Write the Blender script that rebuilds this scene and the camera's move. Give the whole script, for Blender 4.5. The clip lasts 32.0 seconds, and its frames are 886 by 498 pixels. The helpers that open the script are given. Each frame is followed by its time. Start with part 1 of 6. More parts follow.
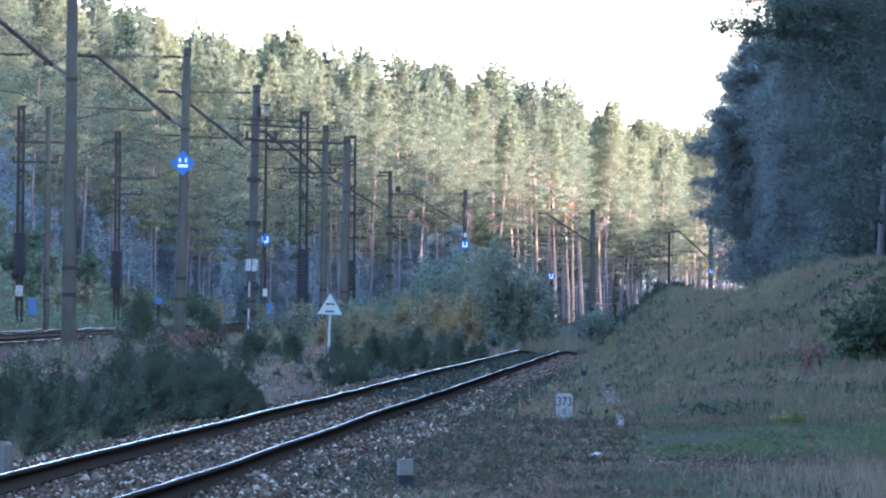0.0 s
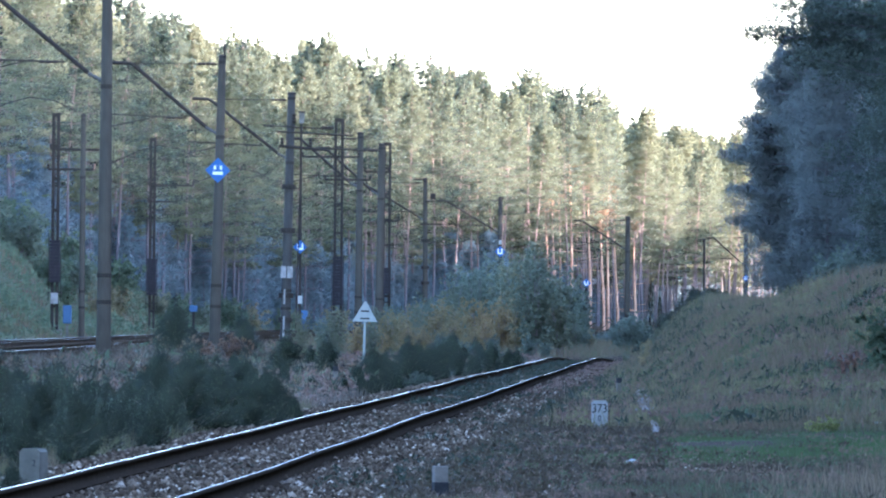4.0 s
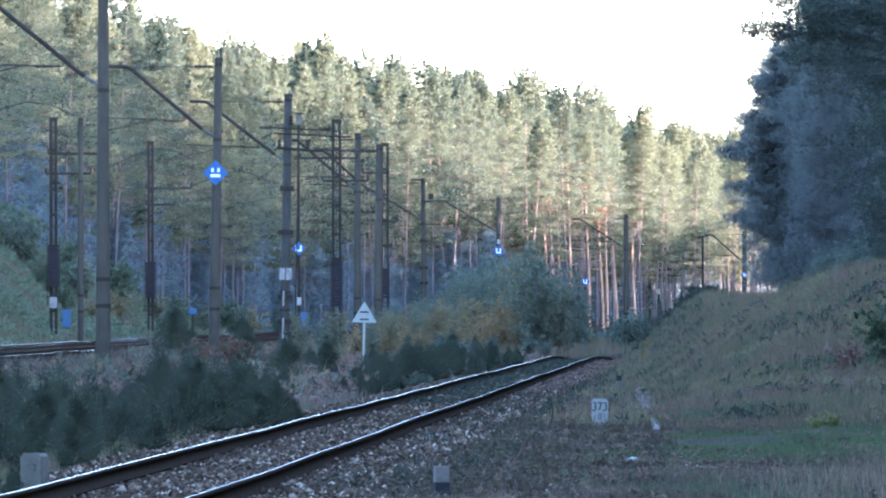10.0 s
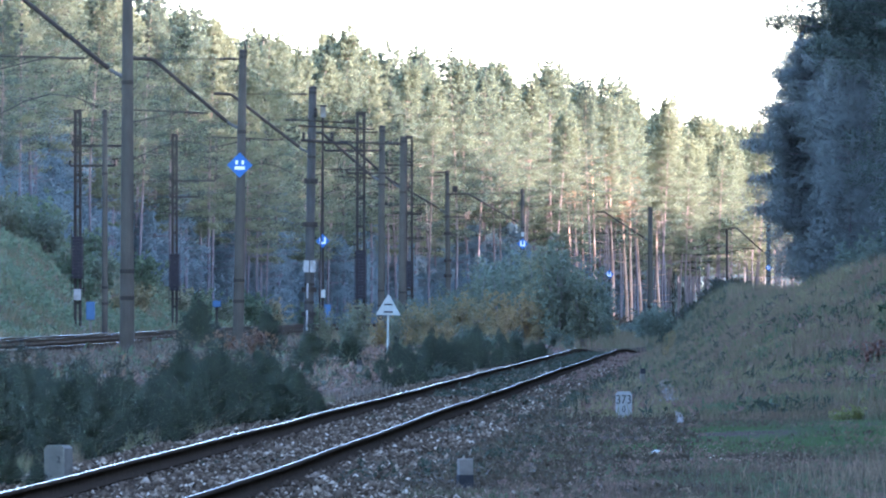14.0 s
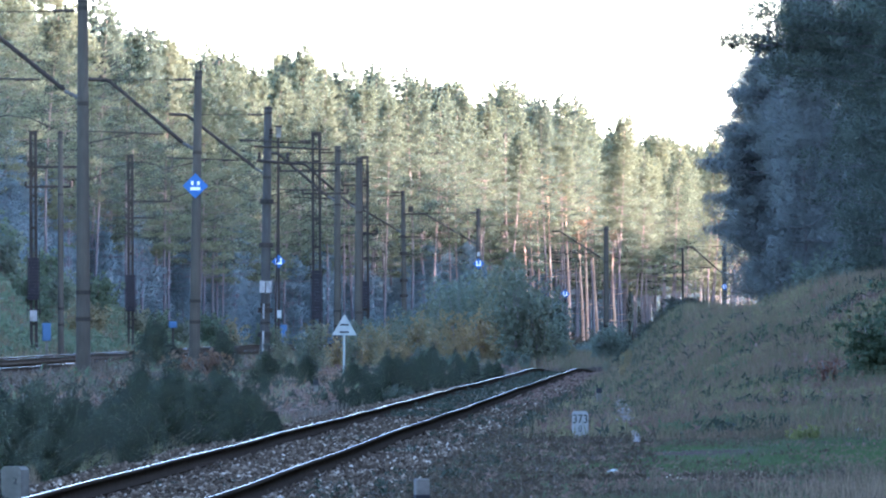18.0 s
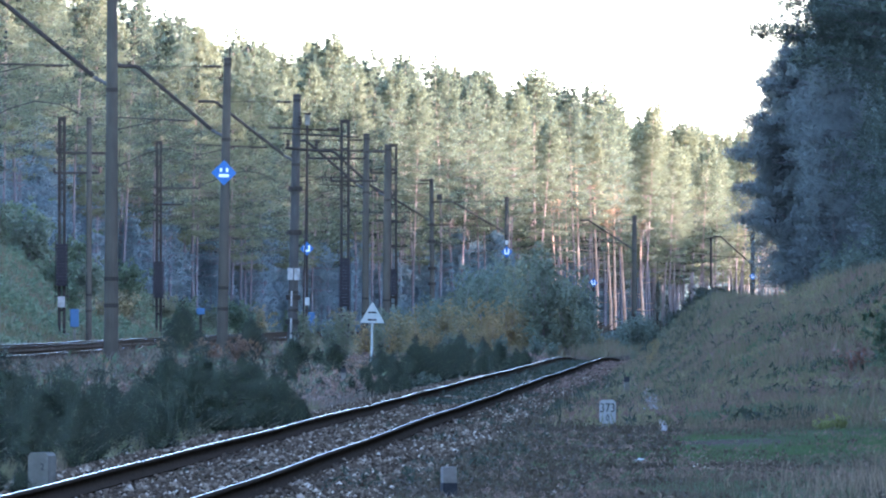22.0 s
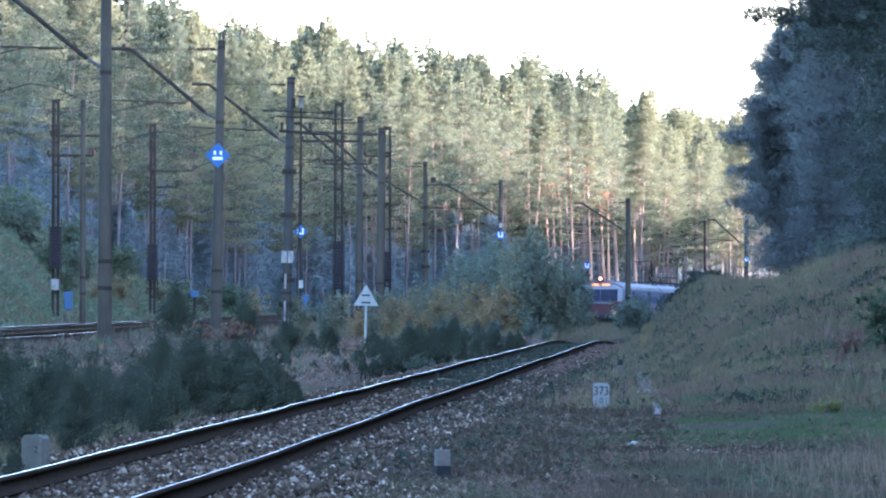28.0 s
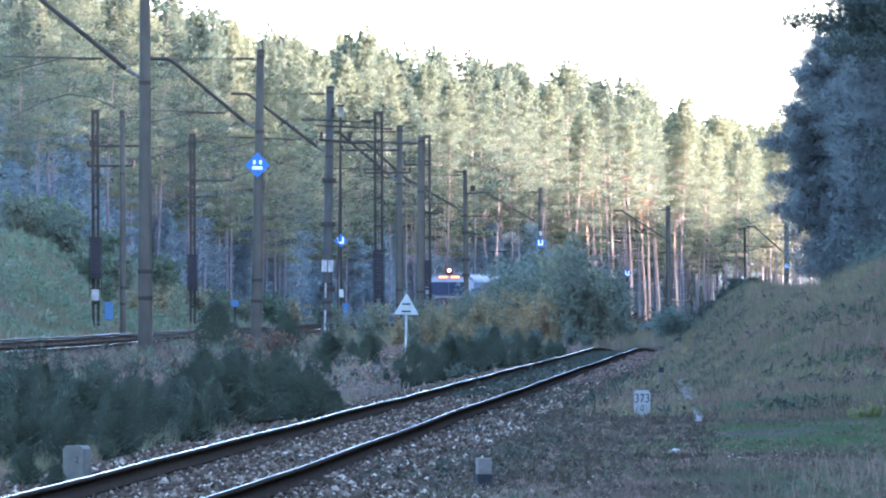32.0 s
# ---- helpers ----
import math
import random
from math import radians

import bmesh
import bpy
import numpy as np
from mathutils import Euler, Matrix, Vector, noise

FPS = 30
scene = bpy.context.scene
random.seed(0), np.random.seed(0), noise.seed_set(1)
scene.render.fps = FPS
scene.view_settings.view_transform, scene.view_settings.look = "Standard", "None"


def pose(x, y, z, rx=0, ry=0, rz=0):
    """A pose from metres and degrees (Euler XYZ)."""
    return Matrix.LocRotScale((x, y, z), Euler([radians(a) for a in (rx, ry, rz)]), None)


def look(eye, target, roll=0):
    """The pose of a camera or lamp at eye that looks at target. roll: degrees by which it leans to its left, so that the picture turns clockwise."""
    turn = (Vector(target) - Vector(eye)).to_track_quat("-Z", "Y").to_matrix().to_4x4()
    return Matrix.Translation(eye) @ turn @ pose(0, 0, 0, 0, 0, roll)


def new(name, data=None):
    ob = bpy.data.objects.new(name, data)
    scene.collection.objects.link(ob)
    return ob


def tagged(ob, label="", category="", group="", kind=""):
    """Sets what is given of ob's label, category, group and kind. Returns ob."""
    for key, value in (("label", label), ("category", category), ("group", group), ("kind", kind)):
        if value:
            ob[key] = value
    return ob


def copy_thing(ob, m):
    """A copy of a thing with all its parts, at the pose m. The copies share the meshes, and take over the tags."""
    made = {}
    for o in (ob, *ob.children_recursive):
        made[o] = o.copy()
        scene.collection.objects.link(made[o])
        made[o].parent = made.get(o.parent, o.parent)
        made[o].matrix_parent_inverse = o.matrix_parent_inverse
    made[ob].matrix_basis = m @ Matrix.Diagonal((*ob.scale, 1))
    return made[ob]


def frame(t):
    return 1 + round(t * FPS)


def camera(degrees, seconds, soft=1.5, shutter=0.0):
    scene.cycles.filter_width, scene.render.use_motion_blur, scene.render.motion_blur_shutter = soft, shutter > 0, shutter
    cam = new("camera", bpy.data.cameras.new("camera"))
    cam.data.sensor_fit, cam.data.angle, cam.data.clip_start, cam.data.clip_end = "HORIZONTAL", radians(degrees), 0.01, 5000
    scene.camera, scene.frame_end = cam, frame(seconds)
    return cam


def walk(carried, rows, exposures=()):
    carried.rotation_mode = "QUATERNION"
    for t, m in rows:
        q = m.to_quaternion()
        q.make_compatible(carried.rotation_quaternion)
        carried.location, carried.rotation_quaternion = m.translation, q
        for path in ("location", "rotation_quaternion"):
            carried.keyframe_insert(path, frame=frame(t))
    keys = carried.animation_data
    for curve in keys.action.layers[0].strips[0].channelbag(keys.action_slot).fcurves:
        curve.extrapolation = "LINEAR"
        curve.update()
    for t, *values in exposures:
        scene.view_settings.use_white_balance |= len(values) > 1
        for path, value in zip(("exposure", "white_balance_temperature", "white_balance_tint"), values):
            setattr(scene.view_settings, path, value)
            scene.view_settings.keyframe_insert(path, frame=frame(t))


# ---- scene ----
# Eye on a footpath beside a single track, looking along +Y. Metres, z up, ground near 0.
cam = camera(4.1, 32.0, soft=2.05)
# seconds, yaw, pitch, roll of the long lens held by hand at one spot
PATH = [
    (0, 0.000, 0.283, -0.60), (0.5, -0.033, 0.271, -0.62), (1, -0.011, 0.240, -0.58), (1.5, 0.012, 0.217, -0.62), (2, 0.084, 0.223, -0.70),
    (2.5, 0.117, 0.336, -0.70), (3, 0.122, 0.345, -0.53), (3.5, 0.159, 0.314, -0.56), (5.5, 0.184, 0.317, -0.44), (6, 0.149, 0.361, -0.33),
    (6.5, 0.150, 0.329, -0.28), (7, 0.167, 0.283, -0.16), (7.5, 0.157, 0.288, -0.27), (8, 0.143, 0.293, -0.12), (8.5, 0.154, 0.317, -0.17),
    (9, 0.132, 0.324, -0.17), (9.5, 0.147, 0.321, -0.01), (10, 0.159, 0.314, 0.09), (10.5, 0.186, 0.326, -0.00), (11, 0.197, 0.307, -0.03),
    (11.5, 0.212, 0.297, 0.09), (12, 0.231, 0.287, 0.11), (12.5, 0.242, 0.300, 0.13), (13, 0.259, 0.289, 0.11), (13.5, 0.276, 0.275, -0.00),
    (15.5, 0.229, 0.306, 0.11), (16, 0.215, 0.285, 0.16), (16.5, 0.191, 0.298, 0.18), (17, 0.164, 0.323, 0.11), (17.5, 0.096, 0.353, 0.18),
    (18, 0.067, 0.372, 0.19), (18.5, 0.065, 0.403, 0.12), (19, 0.067, 0.411, -0.03), (19.5, 0.086, 0.385, -0.14), (20, 0.101, 0.377, -0.28),
    (20.5, 0.126, 0.384, -0.20), (21, 0.190, 0.363, -0.15), (21.5, 0.233, 0.305, -0.21), (22, 0.196, 0.317, -0.10), (22.5, 0.150, 0.318, 0.02),
    (23, 0.139, 0.312, -0.08), (23.5, 0.138, 0.330, -0.16), (24, 0.139, 0.369, -0.13), (24.5, 0.118, 0.414, -0.10), (26.5, 0.105, 0.378, -0.26),
    (27, 0.133, 0.361, -0.26), (27.5, 0.146, 0.289, -0.17), (28, 0.167, 0.238, -0.15), (28.5, 0.160, 0.227, -0.15), (29, 0.175, 0.230, -0.14),
    (29.5, 0.199, 0.241, -0.20), (30, 0.218, 0.210, -0.27), (30.5, 0.233, 0.175, -0.14), (31, 0.263, 0.216, -0.03), (31.5, 0.306, 0.264, 0.09),
    (32, 0.354, 0.277, 0.16),
]
walk(cam, [(t, pose(0, 0, 1.6, 90 + p, r, y)) for t, y, p, r in PATH], exposures=[(t, e, 4990, 29) for t, e in ((0, 3.92), (2, 4.16), (3, 3.94), (13, 3.97), (17, 4.04), (19, 3.80), (21, 3.82), (22, 3.94), (24, 3.96), (27, 3.80), (28, 3.92), (29, 4.12), (31, 4.32), (32, 4.25))])

# ---- light ----
SUN_AZ, SUN_EL = 122.0, 10.5
world = bpy.data.worlds.new("world")
scene.world = world
world.use_nodes = True
wn = world.node_tree.nodes
sky = wn.new("ShaderNodeTexSky")
sky.sky_type, sky.sun_disc = "NISHITA", False
sky.sun_elevation, sky.sun_rotation = radians(SUN_EL), radians(SUN_AZ)
sky.air_density, sky.dust_density, sky.ozone_density = 1.0, 0.85, 1.4
wn["Background"].inputs["Strength"].default_value = 0.15
world.node_tree.links.new(sky.outputs["Color"], wn["Background"].inputs["Color"])
sd = Vector((math.sin(radians(SUN_AZ)) * math.cos(radians(SUN_EL)), math.cos(radians(SUN_AZ)) * math.cos(radians(SUN_EL)), math.sin(radians(SUN_EL))))
sun_data = bpy.data.lights.new("sun", "SUN")
sun_data.energy, sun_data.angle, sun_data.color = 2.72, radians(0.6), (1.0, 0.825, 0.66)
sun = new("sun", sun_data)
sun.matrix_world = look(sd * 200, (0, 0, 0))


# ---- materials ----
def nodes_of(name):
    m = bpy.data.materials.new(name)
    m.use_nodes = True
    nt = m.node_tree
    return m, nt, nt.nodes["Principled BSDF"]


def ramp(nt, fac, stops):
    r = nt.nodes.new("ShaderNodeValToRGB")
    el = r.color_ramp.elements
    while len(el) < len(stops):
        el.new(0.5)
    for e, (p, c) in zip(el, stops):
        e.position, e.color = p, (*c, 1)
    nt.links.new(fac, r.inputs["Fac"])
    return r.outputs["Color"]


def noise_of(nt, scale, detail=4.0, rough=0.55, stretch=(1, 1, 1), where="Object"):
    tc = nt.nodes.new("ShaderNodeTexCoord")
    mp = nt.nodes.new("ShaderNodeMapping")
    mp.inputs["Scale"].default_value = stretch
    n = nt.nodes.new("ShaderNodeTexNoise")
    n.inputs["Scale"].default_value, n.inputs["Detail"].default_value, n.inputs["Roughness"].default_value = scale, detail, rough
    nt.links.new(tc.outputs[where], mp.inputs["Vector"])
    nt.links.new(mp.outputs["Vector"], n.inputs["Vector"])
    return n.outputs["Fac"]


def mix_col(nt, fac, a, b, mode="MIX"):
    x = nt.nodes.new("ShaderNodeMix")
    x.data_type, x.blend_type = "RGBA", mode
    for sock, v in ((x.inputs["Factor"], fac), (x.inputs["A"], a), (x.inputs["B"], b)):
        if isinstance(v, (int, float)):
            sock.default_value = v
        elif isinstance(v, tuple):
            sock.default_value = (*v, 1)
        else:
            nt.links.new(v, sock)
    return x.outputs["Result"]


def bump(nt, bs, height, strength, dist):
    b = nt.nodes.new("ShaderNodeBump")
    b.inputs["Strength"].default_value, b.inputs["Distance"].default_value = strength, dist
    nt.links.new(height, b.inputs["Height"])
    nt.links.new(b.outputs["Normal"], bs.inputs["Normal"])


def surface(name, dark, light, scale=3.0, rough=0.85, metal=0.0, stain=None, stretch=(1, 1, 1), relief=0.3, depth=0.01, stain_scale=0.6, spec=0.12):
    """A rough surface: fine grain between two colours, and broad stains."""
    m, nt, bs = nodes_of(name)
    fine = noise_of(nt, scale, 6, 0.65, stretch)
    col = ramp(nt, fine, [(0.3, dark), (0.7, light)])
    if stain:
        big = noise_of(nt, stain_scale, 3, 0.6, stretch)
        f = ramp(nt, big, [(0.45, (0, 0, 0)), (0.65, (1, 1, 1))])
        col = mix_col(nt, f, col, stain)
    nt.links.new(col, bs.inputs["Base Color"])
    bs.inputs["Roughness"].default_value, bs.inputs["Metallic"].default_value = rough, metal
    bs.inputs["Specular IOR Level"].default_value = spec if rough > 0.6 else 0.5
    bump(nt, bs, fine, relief, depth)
    return m


def leafy(name, stops, through_share=0.3, patch=None, patch_scale=0.15, by_object=0.35, gaps=0.0):
    """Leaves, needles or blades: every piece has its own shade, with light passing through it; gaps is the open share of a spray of needles."""
    m, nt, bs = nodes_of(name)
    g = nt.nodes.new("ShaderNodeNewGeometry")
    oi = nt.nodes.new("ShaderNodeObjectInfo")
    add = nt.nodes.new("ShaderNodeMath")
    add.operation = "MULTIPLY_ADD"
    nt.links.new(oi.outputs["Random"], add.inputs[0])
    add.inputs[1].default_value = by_object
    mul = nt.nodes.new("ShaderNodeMath")
    mul.operation = "MULTIPLY"
    nt.links.new(g.outputs["Random Per Island"], mul.inputs[0])
    mul.inputs[1].default_value = 1 - by_object
    nt.links.new(mul.outputs[0], add.inputs[2])
    n = len(stops)
    col = ramp(nt, add.outputs[0], [(i / max(1, n - 1), c) for i, c in enumerate(stops)])
    if patch:
        big = noise_of(nt, patch_scale, 3, 0.6)
        f = ramp(nt, big, [(0.42, (0, 0, 0)), (0.58, (1, 1, 1))])
        col2 = ramp(nt, add.outputs[0], [(i / max(1, len(patch) - 1), c) for i, c in enumerate(patch)])
        col = mix_col(nt, f, col, col2)
    nt.links.new(col, bs.inputs["Base Color"])
    bs.inputs["Roughness"].default_value = 0.65
    bs.inputs["Specular IOR Level"].default_value = 0.08
    tr = nt.nodes.new("ShaderNodeBsdfTranslucent")
    nt.links.new(col, tr.inputs["Color"])
    mx = nt.nodes.new("ShaderNodeMixShader")
    mx.inputs["Fac"].default_value = through_share
    nt.links.new(bs.outputs[0], mx.inputs[1])
    nt.links.new(tr.outputs[0], mx.inputs[2])
    if gaps:
        open_air = nt.nodes.new("ShaderNodeBsdfTransparent")
        comb = nt.nodes.new("ShaderNodeMixShader")
        comb.inputs["Fac"].default_value = gaps
        nt.links.new(mx.outputs[0], comb.inputs[1])
        nt.links.new(open_air.outputs[0], comb.inputs[2])
        mx = comb
    nt.links.new(mx.outputs[0], nt.nodes["Material Output"].inputs["Surface"])
    return m


def glow(name, colour, strength):
    m, nt, bs = nodes_of(name)
    bs.inputs["Base Color"].default_value = (*colour, 1)
    bs.inputs["Emission Color"].default_value = (*colour, 1)
    bs.inputs["Emission Strength"].default_value = strength
    return m


def bark_material():
    m, nt, bs = nodes_of("pine_bark")
    tc = nt.nodes.new("ShaderNodeTexCoord")
    sep = nt.nodes.new("ShaderNodeSeparateXYZ")
    nt.links.new(tc.outputs["Object"], sep.inputs[0])
    mr = nt.nodes.new("ShaderNodeMapRange")
    mr.inputs["From Min"].default_value, mr.inputs["From Max"].default_value = 3.5, 11.0
    nt.links.new(sep.outputs["Z"], mr.inputs["Value"])
    fine = noise_of(nt, 5.0, 6, 0.7, (1, 1, 0.25))
    # grey lower bark is real; its darkness also carries the wood's shade
    low = ramp(nt, fine, [(0.3, (0.05, 0.046, 0.044)), (0.7, (0.12, 0.111, 0.104))])
    high = ramp(nt, fine, [(0.3, (0.11, 0.072, 0.05)), (0.7, (0.27, 0.18, 0.125))])
    nt.links.new(mix_col(nt, mr.outputs["Result"], low, high), bs.inputs["Base Color"])
    bs.inputs["Roughness"].default_value = 0.9
    bump(nt, bs, fine, 0.5, 0.03)
    return m


BARK = bark_material()
# orange bark brightened to carry the low sun's highlight
BARK_SUNLIT = surface("sunlit_pine_bark", (0.33, 0.18, 0.095), (0.64, 0.41, 0.25), 5, 0.9, 0, (0.16, 0.09, 0.06), (1, 1, 0.3), stain_scale=1.2)
NEEDLE = leafy("pine_needles", [(0.12, 0.139, 0.083), (0.141, 0.156, 0.086), (0.164, 0.174, 0.091), (0.188, 0.191, 0.096), (0.212, 0.208, 0.103)], 0.58, by_object=0.8, gaps=0.3)
# blue haze over the shaded wood is put into this needle colour
NEEDLE_HAZE_BLUE = leafy("haze_blue_needles", [(0.133, 0.174, 0.168), (0.148, 0.19, 0.18), (0.164, 0.205, 0.19)], 0.45, gaps=0.28)
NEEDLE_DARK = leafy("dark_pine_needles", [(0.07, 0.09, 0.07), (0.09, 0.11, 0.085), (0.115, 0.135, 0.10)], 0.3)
PLANT_DARK = leafy("dark_track_plants", [(0.026, 0.034, 0.02), (0.04, 0.048, 0.028), (0.055, 0.062, 0.036)], 0.2)
PLANT_BROWN = leafy("dead_brown_plants", [(0.042, 0.034, 0.02), (0.062, 0.048, 0.028), (0.088, 0.067, 0.04)], 0.2)
# haze over the farther bank pines put into a paler grey than NEEDLE_DEEP
NEEDLE_HAZE_GREY = leafy("haze_grey_needles", [(0.112, 0.126, 0.108), (0.12, 0.134, 0.112), (0.128, 0.14, 0.118)], 0.45, gaps=0.22)
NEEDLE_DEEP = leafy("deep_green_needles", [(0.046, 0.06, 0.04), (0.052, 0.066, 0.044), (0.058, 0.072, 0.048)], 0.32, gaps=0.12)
SAPLING = leafy("sapling_needles", [(0.056, 0.067, 0.036), (0.066, 0.078, 0.041), (0.078, 0.09, 0.046)], 0.3, gaps=0.22)
LEAF_OLIVE = leafy("olive_leaves", [(0.12, 0.148, 0.094), (0.15, 0.166, 0.095), (0.19, 0.182, 0.094), (0.27, 0.205, 0.09)], 0.45, by_object=0.75, gaps=0.26)
LEAF_DIM = leafy("dim_green_leaves", [(0.115, 0.14, 0.096), (0.135, 0.16, 0.104), (0.158, 0.178, 0.112)], 0.45, by_object=0.6, gaps=0.26)
LEAF_YELLOW = leafy("yellow_leaves", [(0.19, 0.17, 0.08), (0.26, 0.195, 0.082), (0.33, 0.215, 0.082)], 0.5, by_object=0.6, gaps=0.26)
LEAF_GREEN = leafy("green_leaves", [(0.05, 0.076, 0.036), (0.074, 0.098, 0.045), (0.10, 0.12, 0.056)], 0.35)
LEAF_BROWN = leafy("withered_leaves", [(0.10, 0.064, 0.046), (0.15, 0.096, 0.066), (0.20, 0.132, 0.09)], 0.25)
LEAF_RUST = leafy("rust_leaves", [(0.13, 0.078, 0.045), (0.185, 0.105, 0.055), (0.15, 0.10, 0.06)], 0.3)
LEAF_MOSS = leafy("yellowish_weed_leaves", [(0.105, 0.108, 0.05), (0.145, 0.132, 0.06), (0.18, 0.148, 0.07)], 0.35)
LEAF_LIME = leafy("yellow_green_weed_leaves", [(0.17, 0.19, 0.055), (0.22, 0.225, 0.065), (0.27, 0.25, 0.08)], 0.35)
LEAF_ORANGE = leafy("dull_orange_leaves", [(0.22, 0.135, 0.07), (0.3, 0.18, 0.085), (0.26, 0.165, 0.09)], 0.45)
LEAF_SLOPE = leafy("faded_slope_leaves", [(0.082, 0.112, 0.06), (0.102, 0.13, 0.066), (0.126, 0.144, 0.072)], 0.4)
LEAF_RED = leafy("red_leaves", [(0.14, 0.07, 0.045), (0.18, 0.09, 0.055), (0.16, 0.095, 0.055)], 0.3)
DRY = [(0.077, 0.05, 0.032), (0.12, 0.082, 0.05), (0.178, 0.127, 0.078), (0.088, 0.072, 0.038)]
GREENISH = [(0.06, 0.074, 0.031), (0.094, 0.098, 0.042), (0.138, 0.12, 0.061)]
GRASS = leafy("dry_grass", DRY, 0.25, GREENISH, 0.16)
GRASS_BROWN = leafy("brown_dry_grass", [(0.072, 0.058, 0.04), (0.108, 0.088, 0.061), (0.152, 0.127, 0.088), (0.085, 0.074, 0.05)], 0.25)
GRASS_TURF = leafy("trampled_dry_turf", [(0.042, 0.029, 0.019), (0.072, 0.05, 0.032), (0.12, 0.087, 0.056), (0.055, 0.045, 0.026)], 0.25, [(0.042, 0.054, 0.024), (0.072, 0.075, 0.036), (0.10, 0.09, 0.051)], 0.3)
GRASS_PALE = leafy("bleached_grass", [(0.105, 0.076, 0.044), (0.165, 0.124, 0.072), (0.24, 0.185, 0.112)], 0.25)
GRASS_GREEN = leafy("green_grass", [(0.046, 0.082, 0.027), (0.062, 0.1, 0.033), (0.088, 0.108, 0.042)], 0.25)
TWIG = surface("twig_bark", (0.09, 0.07, 0.055), (0.2, 0.17, 0.14), 8, 0.9)
# shade on bank and deep-wood trunks put into a darker bark than BARK
BARK_SHADED = surface("shaded_bark", (0.045, 0.04, 0.038), (0.09, 0.08, 0.072), 6, 0.9)
EARTH = surface("earth", (0.042, 0.031, 0.023), (0.085, 0.064, 0.047), 1.4, 0.97, 0, (0.05, 0.055, 0.032), relief=0.7, depth=0.06, stain_scale=0.18, spec=0.0)
GRAVEL = surface("ballast_grit", (0.025, 0.018, 0.011), (0.06, 0.043, 0.026), 14, 0.97, 0, (0.039, 0.029, 0.018), relief=0.8, depth=0.03, stain_scale=0.7, spec=0.0)
RUST = surface("rusty_rail_side", (0.024, 0.018, 0.011), (0.048, 0.036, 0.023), 9, 0.95, 0.0, relief=0.3, spec=0.0)
# sky reflection put into the metal: dull right head, bright left head
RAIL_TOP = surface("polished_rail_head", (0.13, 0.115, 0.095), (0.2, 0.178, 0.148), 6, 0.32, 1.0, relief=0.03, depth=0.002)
RAIL_GLINT = surface("glint_rail_head", (0.6, 0.57, 0.51), (0.76, 0.72, 0.65), 6, 0.25, 1.0, relief=0.03, depth=0.002)
DARK_CONCRETE = surface("blackened_concrete", (0.029, 0.028, 0.022), (0.061, 0.058, 0.045), 4, 0.95, 0, None, (1, 1, 0.3))
CONCRETE = surface("weathered_concrete", (0.046, 0.041, 0.029), (0.074, 0.066, 0.046), 4, 0.95, 0, (0.033, 0.029, 0.021), (1, 1, 0.3), stain_scale=0.7, spec=0.02)
PALE_CONCRETE = surface("pale_concrete", (0.068, 0.064, 0.045), (0.11, 0.104, 0.074), 9, 0.85, 0, (0.15, 0.141, 0.105), stain_scale=3)
WHITE_PAINT = surface("white_paint", (0.235, 0.25, 0.205), (0.31, 0.325, 0.265), 8, 0.65, 0, (0.29, 0.29, 0.235), relief=0.1, stain_scale=3)
SIGN_WHITE = surface("sign_white", (0.58, 0.6, 0.62), (0.68, 0.69, 0.7), 6, 0.6, relief=0.05)
BLACK_PAINT = surface("black_paint", (0.016, 0.016, 0.015), (0.036, 0.035, 0.032), 8, 0.8, relief=0.1, spec=0.04)
STEEL = surface("dark_steel", (0.017, 0.015, 0.011), (0.036, 0.031, 0.024), 6, 0.9, 0.0, (0.036, 0.029, 0.021), stain_scale=1.2, spec=0.03)
IRON = surface("cast_iron_weight", (0.014, 0.013, 0.013), (0.03, 0.026, 0.024), 6, 0.9, 0.0, relief=0.2)
PORCELAIN = surface("insulator_glaze", (0.045, 0.048, 0.042), (0.075, 0.08, 0.07), 10, 0.85, relief=0.05)
BLUE = surface("blue_enamel", (0.03, 0.085, 0.19), (0.042, 0.108, 0.225), 5, 0.62, relief=0.04)
BLUE_BOX = surface("blue_painted_box", (0.045, 0.085, 0.13), (0.055, 0.10, 0.155), 5, 0.8, relief=0.1)
WOOD = surface("sleeper_wood", (0.03, 0.023, 0.013), (0.075, 0.056, 0.032), 5, 0.95, 0, None, (0.3, 3, 3), 0.5, spec=0.0)


def stone_material():
    m, nt, bs = nodes_of("ballast_stone")
    g = nt.nodes.new("ShaderNodeNewGeometry")
    col = ramp(nt, g.outputs["Random Per Island"], [(0.0, (0.018, 0.0125, 0.0075)), (0.45, (0.047, 0.034, 0.0205)), (0.8, (0.097, 0.072, 0.044)), (0.95, (0.215, 0.17, 0.112)), (1.0, (0.38, 0.325, 0.23))])
    n = noise_of(nt, 0.6, 3, 0.6)
    f = ramp(nt, n, [(0.4, (0, 0, 0)), (0.65, (0.6, 0.6, 0.6))])
    nt.links.new(mix_col(nt, f, col, mix_col(nt, 0.5, col, (0.12, 0.09, 0.056))), bs.inputs["Base Color"])
    bs.inputs["Roughness"].default_value = 0.95
    bs.inputs["Specular IOR Level"].default_value = 0.0
    return m


STONE = stone_material()
STONE_PAINT = surface("worn_white_stone_paint", (0.18, 0.178, 0.15), (0.272, 0.268, 0.225), 9, 0.75, 0, (0.165, 0.155, 0.125), relief=0.2, stain_scale=4)
MARKER_GREY = surface("worn_marker_concrete", (0.09, 0.08, 0.06), (0.155, 0.14, 0.105), 9, 0.9, 0, (0.08, 0.07, 0.06), stain_scale=4)
